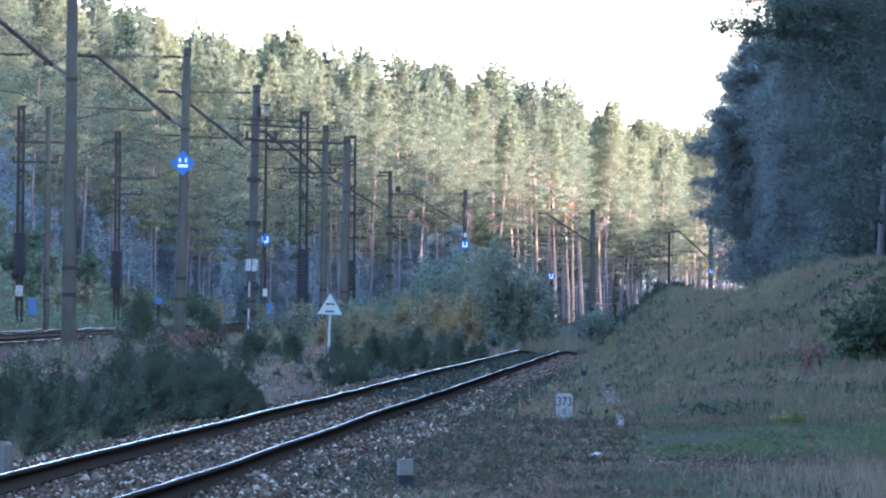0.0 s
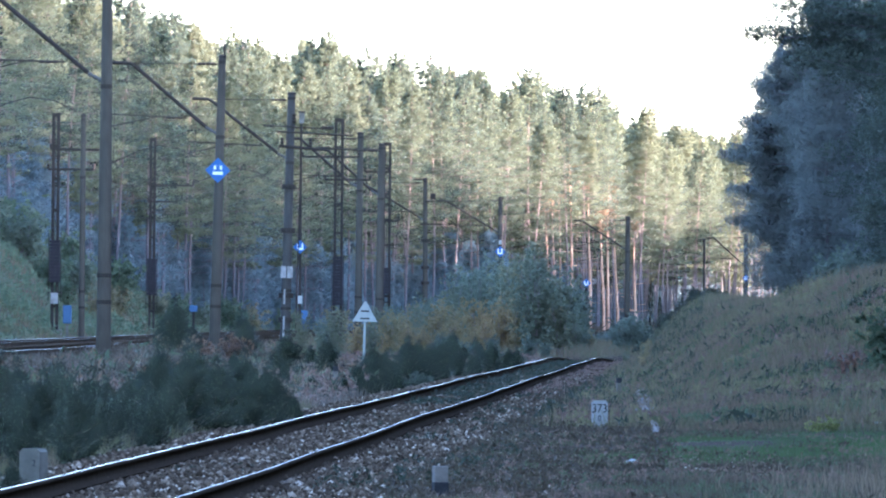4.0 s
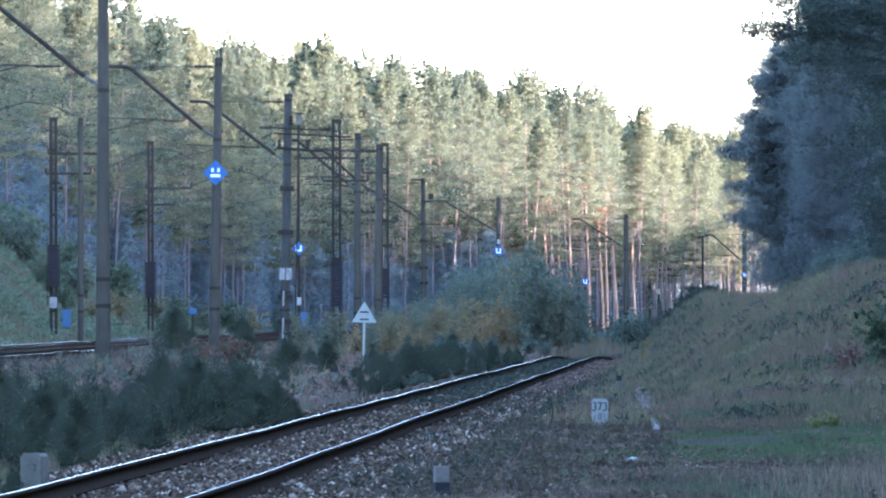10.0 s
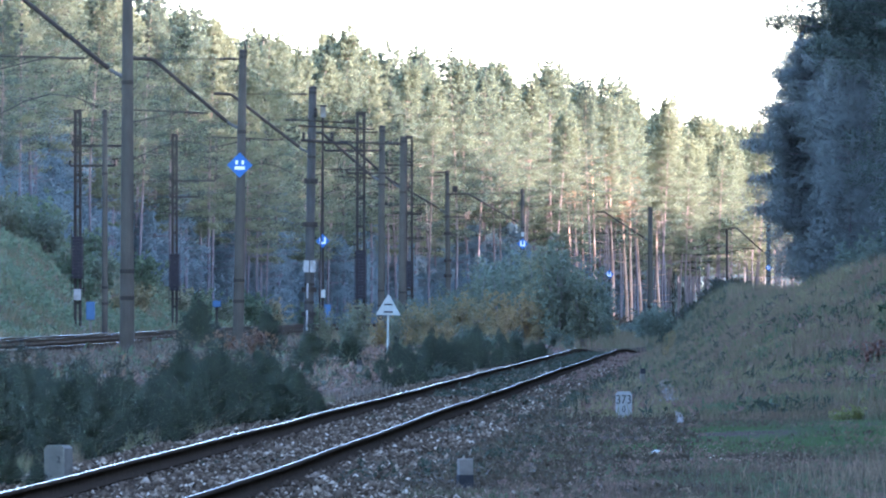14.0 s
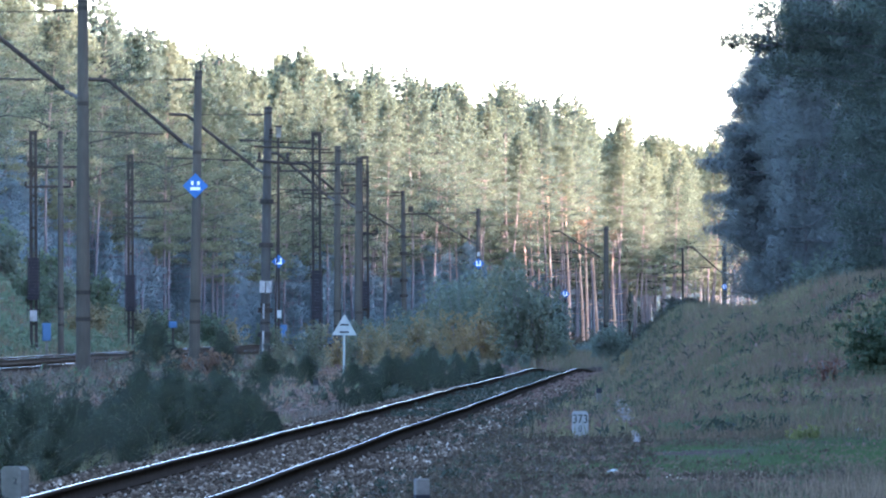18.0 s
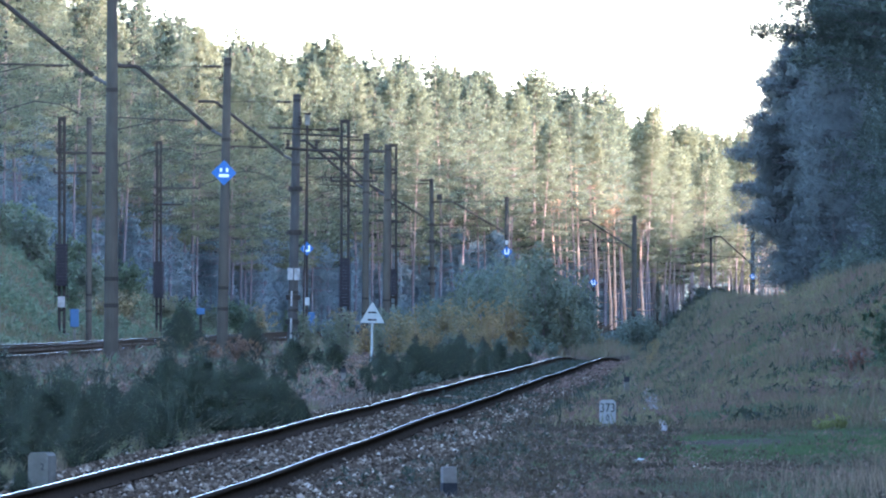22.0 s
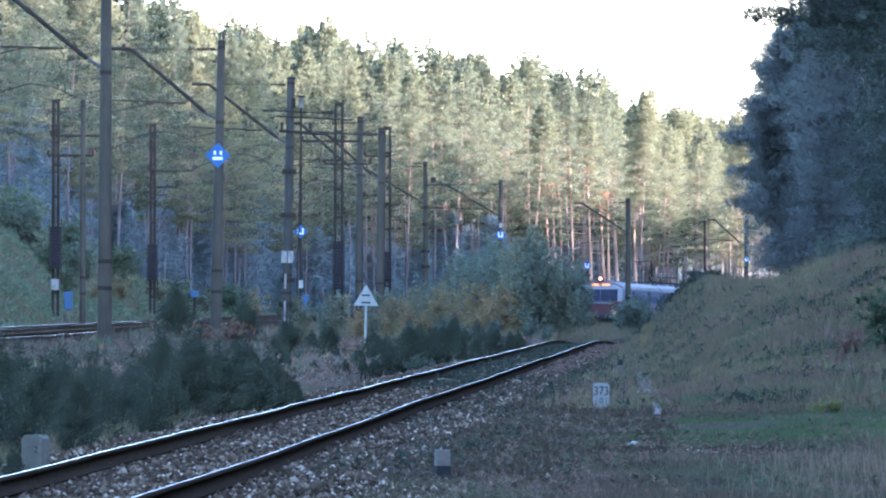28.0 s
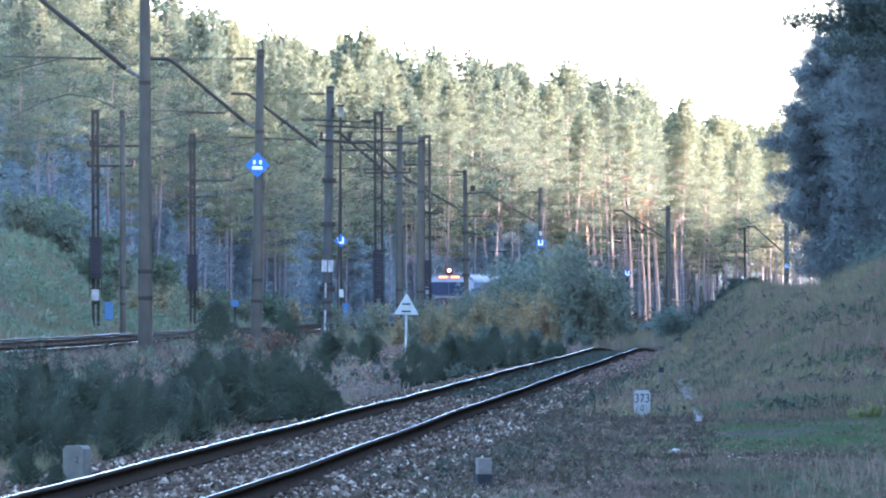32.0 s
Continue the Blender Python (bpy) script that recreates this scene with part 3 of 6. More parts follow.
def wood_pine(seed, height, crown_from, width, gap, tuft, count, mat, bark, r0=0.12, dead=14, per=(0.5, 0.78, 1.0), spray=(0.26, 0.05), flat=0.5, droop=0.0, round_top=0.62, pull=0.8, foot=0.55, limb=1.0, lopside=None, candles=False, ball=0.65, boughs=()):
    """A Scots pine in tiers: whorls of rising boughs carry flat plates of needle tufts, below a thin leader."""
    rng = np.random.default_rng(seed)
    lean = rng.normal(size=2) * 0.014 * height
    ph = rng.uniform(0, 6.28, 2)

    def axis_at(z):
        k = z / height
        return np.array([lean[0] * k * k + 0.14 * math.sin(k * 5 + ph[0]), lean[1] * k * k + 0.14 * math.cos(k * 4 + ph[1]), z])
    zs = np.linspace(0, height * 0.97, 12)
    sets = [([axis_at(z) for z in zs], [max(0.02, r0 * (1 - 0.9 * (z / height) ** 1.15)) * (1.25 if z == 0 else 1) for z in zs])]
    for _ in range(dead):
        z = rng.uniform(0.18, max(0.22, crown_from)) * height
        a = rng.uniform(0, 6.28)
        p = axis_at(z)
        ln = rng.uniform(0.3, 1.5)
        sets.append(([p, p + np.array([math.cos(a) * ln, math.sin(a) * ln, rng.uniform(-0.15, 0.25)])], [0.025, 0.008]))
    cs, rs, ups, fl = [], [], [], []
    z = height * crown_from
    lop, lop_by = lopside or (rng.uniform(0, 6.28), 0.18)
    while z < height * 0.955:
        k = (z / height - crown_from) / (1 - crown_from)
        reach = width * (1 - k) ** round_top * (foot + (1 - foot) * min(1.0, k / 0.22)) * rng.uniform(0.7, 1.18)
        nb = int(rng.integers(4, 7))
        a0 = rng.uniform(0, 6.28)
        for b in range(nb):
            if rng.random() < 0.1:
                continue
            a = a0 + 6.28 * b / nb + rng.uniform(-0.35, 0.35)
            ln = max(0.3, reach * rng.uniform(0.6, 1.15) * (1 + lop_by * math.cos(a - lop)))
            rise = ln * (0.05 + 0.5 * k - droop + rng.uniform(-0.1, 0.15))
            p = axis_at(z + rng.uniform(-0.12, 0.12))
            q = p + np.array([math.cos(a) * ln, math.sin(a) * ln, rise])
            mid = (p + q) / 2 + np.array([0, 0, -0.06 * ln])
            sets.append(([p, mid, q], [0.04 * limb * (1.15 - k), 0.022 * limb * (1.15 - k), 0.007]))
            for f in per:
                if ln < 0.7 and f < 0.6:
                    continue
                off = rng.normal(size=3) * np.array([0.2, 0.2, 0.07]) * min(ln, 2.4) * (1.15 - 0.65 * f)
                cs.append(p * (1 - f) + q * f + off)
                rs.append(tuft * rng.uniform(0.7, 1.25) * (0.62 + 0.38 * min(1, ln / width * 1.5)) * (1 - 0.5 * max(0.0, k - 0.5)))
                fl.append(flat)
                ups.append(1.0 * max(0.0, k - 0.55))
            if candles and k > 0.55:
                for up in (0.3, 0.55):
                    cs.append(q + np.array([rng.normal() * 0.05, rng.normal() * 0.05, up * rng.uniform(0.8, 1.3)]))
                    rs.append(tuft * (0.2 if up < 0.4 else 0.12))
                    ups.append(1.5)
                    fl.append(0.8)
        z += gap * (1.1 - 0.45 * k) * rng.uniform(0.8, 1.2)
    for a, ln, bz, rise in boughs:
        p = axis_at(bz)
        q = p + np.array([math.cos(a) * ln, math.sin(a) * ln, rise])
        sets.append(([p, (p + q) / 2 + np.array([0, 0, -0.1]), q], [0.045, 0.03, 0.01]))
        for j in range(int(ln / 0.16)):
            f = 0.25 + 0.75 * j / int(ln / 0.16)
            cs.append(p * (1 - f) + q * f + rng.normal(size=3) * np.array([0.3, 0.3, 0.16]) * (1.2 - f))
            rs.append(tuft * rng.uniform(0.6, 0.9))
            ups.append(0.2)
            fl.append(flat)
    top = axis_at(height * 0.95)
    tip = top + np.array([0, 0, height * 0.05])
    for j in range(6):
        f = j / 5
        a, r = rng.uniform(0, 6.28), 0.4 * (1 - f)
        cs.append(top * (1 - f) + tip * f + np.array([math.cos(a) * r, math.sin(a) * r, 0]))
        rs.append(tuft * (0.3 - 0.22 * f))
        ups.append(1.5)
        fl.append(0.9)
    sets.append(([top, tip + np.array([0, 0, 0.2])], [0.03, 0.01]))
    crown = puff_mesh("crown", np.array(cs), rs, fl, count, spray[0], spray[1], mat, rng, pull, 0.3, ups, ball)
    return limbs_mesh("trunk", sets, 6, [bark]), crown


def tree_thing(name, meshes, m, label, category="tree", group=""):
    t = empty(name, m, label, category, group)
    part("trunk", meshes[0], None, t)
    part("crown", meshes[1], None, t)
    return t


def forest_edge(y):
    """Front line of the pine wood beyond the main line."""
    return np.interp(y, [420, 560, 700, 790, 880, 960, 1040, 1120, 1250, 1400], [-26, -25.5, -23.5, -20, -13.5, -3, 7.5, 16.5, 31, 48])


def wood_top(y):
    """Height of the wood's roofline above the eye's ground, along its front."""
    return np.interp(y, [590, 700, 780, 815, 840, 872, 888, 915, 940, 965, 985, 1010, 1040, 1065, 1090, 1125, 1200, 1320], [22.6, 22.6, 21.8, 20.3, 20.6, 21.3, 22.9, 20.6, 21.4, 23.0, 21.2, 22.2, 22.2, 22.0, 20.6, 19.9, 20.2, 21.0])


def build_far_pines():
    kinds = []
    for i in range(8):
        h = (21.0, 22.5, 19.0, 20.5, 23.0, 18.0, 21.5, 19.5)[i]
        ms = wood_pine(20 + i, h, (0.40, 0.48, 0.36, 0.30, 0.52, 0.32, 0.44, 0.26)[i], (2.9, 2.6, 2.8, 3.1, 2.5, 2.6, 2.9, 2.7)[i], (0.74, 0.7, 0.72, 0.78, 0.66, 0.7, 0.74, 0.72)[i], 0.6, 66, NEEDLE, BARK, 0.105, spray=(0.19, 0.036), flat=0.36, limb=0.55, candles=True)
        x = -62 - i * 6
        k = tree_thing("pine_tree", ms, pose(x, 760, gz(x, 760)), "tall Scots pine with bare orange-brown trunk and sunlit green crown", "tree", "pines of the wood")
        kinds.append((k, h))
    rng = np.random.default_rng(3)
    for row in range(2):
        s = 590.0 + row * 3
        while s < 1330:
            y = s + rng.uniform(-1.5, 1.5)
            x = float(forest_edge(y)) - row * 4.6 + rng.uniform(-1.8, 1.8)
            u = x / y
            s += (6.0, 5.6)[row] * (1.0 if s < 780 else 0.9) * rng.uniform(0.6, 1.4)
            if u < -0.045 or u > 0.034:
                continue
            bare = y > 950 and row == 0
            k = int(rng.choice([1, 4, 6, 0, 2, 4])) if bare else int(rng.integers(0, 8))
            z = gz(x, y) - 0.1
            drop = (rng.uniform(0.2, 4.5), rng.uniform(-0.2, 2.4))[row]
            sc = (float(wood_top(y)) - drop - z) / kinds[k][1]
            t = copy_thing(kinds[k][0], pose(x, y, z, rng.uniform(-2, 2), rng.uniform(-2, 2), rng.uniform(0, 360)))
            t.scale = (sc * 1.08, sc * 1.08, sc)
    for x, y, k, sc, fat in ((-11.3, 900, 3, 1.04, 1.1), (-1.2, 976, 3, 1.02, 1.1)):
        t = copy_thing(kinds[k][0], pose(x, y, gz(x, y) - 0.1, 0, 0, 77 * k))
        t.scale = (sc * fat, sc * fat, sc)
    # young pines fill the dark edge with haze-coloured needles
    young = []
    for i in range(3):
        h = (8.5, 7.0, 10.0)[i]
        ms = wood_pine(160 + i, h, (0.06, 0.05, 0.1)[i], (2.3, 2.1, 2.5)[i], 0.62, 0.55, 48, NEEDLE_HAZE_BLUE, BARK, 0.07, 0, spray=(0.2, 0.045), flat=0.5, limb=0.5, pull=1.2, ball=0.4)
        young.append(tree_thing("young_pine", ms, pose(-70 - i * 6, 730, gz(-70 - i * 6, 730)), "young pine at the wood's edge with haze put into its blue needles", "tree", "young pines under the wood"))
    rng = np.random.default_rng(41)
    s = 600.0
    while s < 1000:
        x = float(forest_edge(s)) + rng.uniform(-7.5, 0.8)
        y = s + rng.uniform(-2, 2)
        sc = rng.uniform(0.55, 1.1)
        s += rng.uniform(1.8, 3.8)
        if x / y > -0.045 and x < main_x(y) - 4:
            t = copy_thing(young[int(rng.integers(0, 3))], pose(x, y, gz(x, y) - 0.1, 0, 0, rng.uniform(0, 360)))
            t.scale = (sc, sc, sc)
    # the rows behind them, which nobody could count
    light = [wood_pine(130 + i, 20.0, (0.34, 0.42, 0.3)[i], (3.0, 2.7, 2.9)[i], 0.8, 0.75, 13, NEEDLE, BARK, 0.1, 0, (0.6, 1.0), (0.55, 0.16)) for i in range(3)]
    for which, mat, name, label in ((1, NEEDLE, "pine_crowns", "sunlit crowns of the second rank of pines"), (0, BARK, "pine_trunks", "trunks of the second rank of pines")):
        rng = np.random.default_rng(31)
        vs, fs, ns, at = [], [], [], 0
        for row in range(2):
            s = 590.0 + row * 2
            while s < 1340:
                y = s + rng.uniform(-1.5, 1.5)
                x = float(forest_edge(y)) - 9.6 - row * 5.0 + rng.uniform(-1.8, 1.8)
                s += (5.0, 5.5)[row] * rng.uniform(0.6, 1.4)
                k, a, drop = int(rng.integers(0, 3)), rng.uniform(0, 6.28), rng.uniform(-0.1, 2.4)
                if not -0.045 < x / y < 0.034:
                    continue
                me = light[k][which]
                v, n = np.zeros(len(me.vertices) * 3, np.float32), np.zeros(len(me.vertices) * 3, np.float32)
                me.vertices.foreach_get("co", v)
                v = v.reshape(-1, 3)
                if which:
                    me.corner_normals.foreach_get("vector", n)
                    f = np.arange(len(v)).reshape(-1, 3)
                else:
                    f = np.array([q for p in me.polygons for q in ([p.vertices[:]] if len(p.vertices) == 4 else [])], np.int32)
                n = n.reshape(-1, 3)
                z = gz(x, y) - 0.1
                sc = (float(wood_top(y)) - drop - z) / 20.0
                c, w = math.cos(a), math.sin(a)
                turn = np.array([[c, -w, 0], [w, c, 0], [0, 0, 1]])
                vs.append(v @ turn.T * sc + np.array([x, y, z]))
                ns.append(n @ turn.T)
                fs.append(f + at)
                at += len(v)
        me = tri_mesh(name, np.concatenate(vs), np.concatenate(fs), [mat])
        me.polygons.foreach_set("use_smooth", np.ones(len(me.polygons), bool))
        if which:
            me.normals_split_custom_set_from_vertices(np.concatenate(ns).tolist())
        tagged(new(name, me), label, "woods", kind="stuff")


build_far_pines()


def build_autumn_tree():
    """Slim bare-stemmed trees at the edge of the wood, the low sun put into their orange bark."""
    ys = np.arange(980.0, 1100.0, 0.5)
    bear = (forest_edge(ys) + 1.6) / ys
    for i, (u, top, crown) in enumerate(((0.0055, 11.6, 0), (0.0060, 11.8, 0), (0.0064, 12.3, 0), (0.0073, 16.6, 1), (0.0089, 14.2, 0), (0.0101, 12.5, 2), (0.0105, 14.0, 2), (0.0113, 11.8, 0), (0.0128, 10.5, 0))):
        y = float(np.interp(u, bear, ys))
        x = u * y
        z = gz(x, y)
        h = top - z
        mat = (LEAF_ORANGE, NEEDLE, LEAF_ORANGE)[crown]
        ms = pine_meshes(144 + i, h, (0.9, 0.78, 0.74)[crown], (0.5, 1.6, 1.0)[crown], (3, 8, 8)[crown], 0.3, (4, 9, 8)[crown], mat, 3, 0.16, 0.0, 14, 0)
        ms[0].materials.clear()
        ms[0].materials.append(BARK_SUNLIT)
        tree_thing("autumn_tree" if crown == 2 else "pine_tree", ms, pose(x, y, z - 0.1, 0, 0, 40 * i), "thin tree with a small rust-orange top" if crown == 2 else "slim bare pine stem with low sun put into its orange bark", "tree", "bare stems at the wood's edge")


build_autumn_tree()


def build_juniper():
    ms = sapling_meshes(79, 5.7)
    for x, y, sc in ((14.05, 1010, 1.0), (14.9, 1016, 0.75)):
        t = tree_thing("juniper", ms, pose(x, y, gz(x, y) - 0.05), "slender dark juniper before the pine trunks", "tree", "junipers")
        t.scale = (sc * 0.2, sc * 0.2, sc)


def wood_stuff(name, label, spots, mat, seed, tris=9, clump=1.6, n=46, low=0.12):
    """Many plain trees too deep in the wood to count, in one mesh of sprays and stems."""
    rng = np.random.default_rng(seed)
    cs, stems_v, stems_f = [], [], []
    for x, y, z, h, w in spots:
        k = rng.uniform(low, 1.0, n)
        r = w * np.sqrt(rng.random(n)) * np.sin(np.clip(0.2 + 0.8 * k, 0, 1) * math.pi) ** 0.6
        a = rng.uniform(0, 6.28, n)
        cs.append(np.stack([x + r * np.cos(a), y + r * np.sin(a), z + k * h * 0.96], 1))
        b = len(stems_v)
        for q in range(4):
            stems_v.append((x + 0.16 * math.cos(q * 1.57), y + 0.16 * math.sin(q * 1.57), z - 0.3))
        for q in range(4):
            stems_v.append((x + 0.05 * math.cos(q * 1.57), y + 0.05 * math.sin(q * 1.57), z + h * 0.9))
        for q in range(4):
            stems_f += [(b + q, b + (q + 1) % 4, b + 4 + (q + 1) % 4), (b + q, b + 4 + (q + 1) % 4, b + 4 + q)]
    cs = np.concatenate(cs)
    v, f = sprays(cs, np.full(len(cs), clump), tris, rng, 0.6, 0.5)
    sv, sf = np.array(stems_v), np.array(stems_f)
    me = tri_mesh(name, np.concatenate([v, sv]), np.concatenate([f, sf + len(v)]), [mat, BARK_SHADED])
    me.polygons.foreach_set("material_index", np.concatenate([np.zeros(len(f), np.int32), np.ones(len(sf), np.int32)]))
    tagged(new(name, me), label, "woods", kind="stuff")


def build_deep_woods():
    rng = np.random.default_rng(12)
    spots = []
    # unseen rows on the left, added to keep sky light off the foreground
    for row in range(2):
        s = -120.0 + row * 3
        while s < 570:
            spots.append((-30 - row * 6 + rng.uniform(-2, 2), s, 0.5, rng.uniform(11, 14), 3.2))
            s += rng.uniform(4, 7)
    # unseen trees behind the eye, added to darken the foreground too
    for i in range(34):
        spots.append((-34 + i * 2.2 + rng.uniform(-1, 1), -45 + rng.uniform(-8, 8), 0.0, rng.uniform(15, 19), 3.2))
    for row in range(7):
        s = 560.0 + row * 4
        while s < 1420:
            x = float(forest_edge(s)) - 10 - row * 5.0 + rng.uniform(-2, 2)
            s += rng.uniform(4.5, 8) + row * 0.6
            if not -0.06 < x / s < 0.045:
                continue
            spots.append((x, s, gz(x, s), rng.uniform(14.5, 17.5), 3.0))
    wood_stuff("deep_woods", "dense pine wood behind the front trees, plus unseen rows that block sky", spots, NEEDLE_HAZE_BLUE, 4, 7, 1.1, 80, 0.03)
    # mostly unseen bank wood, its heights shaped to shade the line from low sun
    spots = []
    for row in range(5):
        s = -40.0 + row * 2
        while s < 1200:
            x = float(np.interp(s, [-40, 200, 340, 520, 700, 1200], [13.5, 13.5, 19.5, 23.5, 26.5, 38])) + row * 4.5 + rng.uniform(-1.5, 1.5)
            s += rng.uniform(3.2, 5.0)
            h = float(np.interp(s, [0, 450, 560, 800, 880, 945, 1010, 1060, 1120, 1200], [21.2, 23.6, 26.9, 27.1, 24.8, 20.4, 18.0, 17.0, 15.8, 14.6])) * rng.uniform(0.94, 1.05) * (0.6, 0.7, 0.82, 1.02, 1.19)[row]
            if abs(x - float(main_x(s)) - 2) > 7.5:
                spots.append((x, s, gz(x, s), h, 3.3))
    # unseen low trees added to stop sun leaking under the crowns
    s = -30.0
    while s < 300:
        x = float(np.interp(s, [-40, 200, 340], [15, 16, 21.5]))
        spots.append((x + rng.uniform(-1, 1), s, gz(x, s), rng.uniform(6, 9), 3.4))
        spots.append((x + 5 + rng.uniform(-1, 1), s, gz(x + 5, s), rng.uniform(9, 12), 3.4))
        s += 2.2
    wood_stuff("bank_woods", "dense shaded pine wood on the bank, mostly unseen, heights set to cast shade", spots, NEEDLE_DARK, 5, 6, 1.9, 72, 0.01)


build_deep_woods()


def build_right_trees():
    """The shaded pines on the bank, branched low."""
    near = [wood_pine(51 + i, (12.5, 11.0, 13.5)[i], (0.10, 0.07, 0.12)[i], (3.0, 2.7, 2.9)[i], 0.55, 0.4, 95, NEEDLE_DEEP, BARK_SHADED, 0.12, 4, (0.35, 0.6, 0.82, 1.0), (0.11, 0.024), 0.8, 0.06, limb=0.5) for i in range(3)]
    far = [wood_pine(61 + i, (15.5, 13.5, 16.0)[i], (0.08, 0.12, 0.06)[i], (3.4, 3.2, 3.6)[i], 0.55, 0.55, 140, NEEDLE_HAZE_GREY, BARK_SHADED, 0.1, 3, (0.3, 0.5, 0.75, 1.0), (0.12, 0.03), 0.75, 0.03, pull=1.6, ball=0.25) for i in range(3)]
    for x, y, k, sc, a in ((12.1, 318, 0, 1.0, 20), (11.6, 334, 1, 1.0, 130), (12.4, 347, 2, 0.98, 250), (15.0, 352, 0, 1.1, 80), (15.8, 340, 2, 1.1, 10)):
        t = tree_thing("pine_tree", near[k], pose(x, y, gz(x, y) - 0.1, 0, 0, a), "dark shaded pine with drooping needle branches on the bank", "tree", "pines on the bank")
        t.scale = (sc, sc, sc)
    over = [wood_pine(57 + i, (13.5, 14.5)[i], (0.44, 0.42)[i], (3.9, 3.3)[i], (0.45, 0.55)[i], 0.4, 90, NEEDLE_DEEP, BARK_SHADED, 0.12, 5, (0.35, 0.52, 0.68, 0.82, 0.92, 1.0), (0.11, 0.024), 0.8, 0.05, limb=0.45, foot=1.0, lopside=(math.pi, 0.16), boughs=(((math.pi, 4.8, 6.9, 0.1), (math.pi + 0.15, 3.7, 6.5, -0.2), (math.pi - 0.2, 4.0, 7.5, 0.3), (math.pi - 0.1, 3.5, 8.2, 0.5), (math.pi + 0.3, 3.6, 7.2, 0.2), (math.pi, 3.4, 8.9, 0.5)), ())[i]) for i in range(2)]
    for x, y, k, sc, a in ((11.6, 326, 0, 1.0, 0), (12.2, 335, 1, 1.0, 10)):
        tree_thing("pine_tree", over[k], pose(x, y, gz(x, y) - 0.1, 0, 0, a), "dark pine with bare lower trunk and overhanging crown", "tree", "pines on the bank")
    for x, y, k, sc, a in ((12.8, 452, 0, 0.82, 0), (11.4, 466, 1, 0.74, 60), (13.3, 470, 2, 0.88, 190), (12.0, 478, 1, 0.8, 330), (15.6, 462, 0, 0.95, 300), (13.6, 490, 1, 0.9, 100), (16.6, 486, 2, 1.0, 20), (17.6, 470, 1, 1.1, 70), (15.2, 430, 2, 0.8, 220), (14.6, 505, 2, 1.05, 150)):
        t = tree_thing("pine_tree", far[k], pose(x, y, gz(x, y) - 0.1, 0, 0, a), "bushy shaded pine with branches down to the bank", "tree", "pines on the bank")
        t.scale = (sc, sc, sc)
    # the outermost of them reaches out over the track
    x, y = 11.8, 460
    z = gz(x, y) - 0.1
    arms = [(math.pi + da, ln * (1 - 0.3 * abs(da)), top - z + dz, 0.15) for top, ln in ((7.6, 2.95), (8.25, 1.9), (8.8, 2.2), (9.5, 1.3), (10.2, 1.6), (11.0, 0.9), (6.9, 1.9), (6.3, 2.5), (5.6, 1.7), (5.1, 2.6), (4.5, 1.5)) for da, dz in ((-0.5, 0.2), (-0.05, 0.0), (0.4, -0.2))]
    reaching = wood_pine(64, 12.6 - z, 0.12, 1.9, 0.5, 0.34, 100, NEEDLE_HAZE_GREY, BARK_SHADED, 0.1, 3, (0.3, 0.5, 0.75, 1.0), (0.12, 0.03), 0.75, 0.03, pull=1.6, ball=0.25, limb=0.6, boughs=arms)
    tree_thing("pine_tree", reaching, pose(x, y, z), "bushy shaded pine with long boughs reaching over the bank", "tree", "pines on the bank")


build_right_trees()


def sapling_meshes(seed, h):
    rng = np.random.default_rng(seed)
    sets = [([(0, 0, 0), (0.01, 0, h * 0.5), (0, 0.01, h * 1.12)], [0.03, 0.018, 0.005])]
    cs = []
    for w in range(8):
        z = h * (0.06 + 0.8 * w / 7)
        reach = h * 0.44 * (1.1 - 0.9 * w / 7)
        for b in range(7):
            a = rng.uniform(0, 6.28)
            ln = reach * rng.uniform(0.6, 1.15)
            q = np.array([math.cos(a) * ln, math.sin(a) * ln, z + ln * 0.55])
            sets.append(([(0, 0, z), q * 0.55 + np.array([0, 0, z * 0.4]), q], [0.012, 0.009, 0.004]))
            for j in range(5):
                f = 0.3 + 0.17 * j
                cs.append(np.array([q[0] * f, q[1] * f, z + (q[2] - z) * f * f ** 0.3]) + rng.normal(size=3) * 0.02)
    for j in range(9):
        cs.append(np.array([0, 0, h * (0.78 + 0.05 * j)]))
    for j in range(6):
        a, r = rng.uniform(0, 6.28), rng.uniform(0.1, 0.3) * h
        for q in range(4):
            cs.append(np.array([math.cos(a) * r, math.sin(a) * r, h * (0.55 + 0.3 * (0.35 * h - r) / h + 0.07 * q)]))
    cs = np.array(cs)
    v, f = sprays(cs, np.full(len(cs), 0.15 * h ** 0.5), 16, rng, 0.9, 0.16)
    return limbs_mesh("trunk", sets, 4, [TWIG]), leaf_mesh("crown", v, f, SAPLING, lambda p: np.stack([p[:, 0] * 0, p[:, 1] * 0, p[:, 2] - 0.1 * h], 1))


build_juniper()


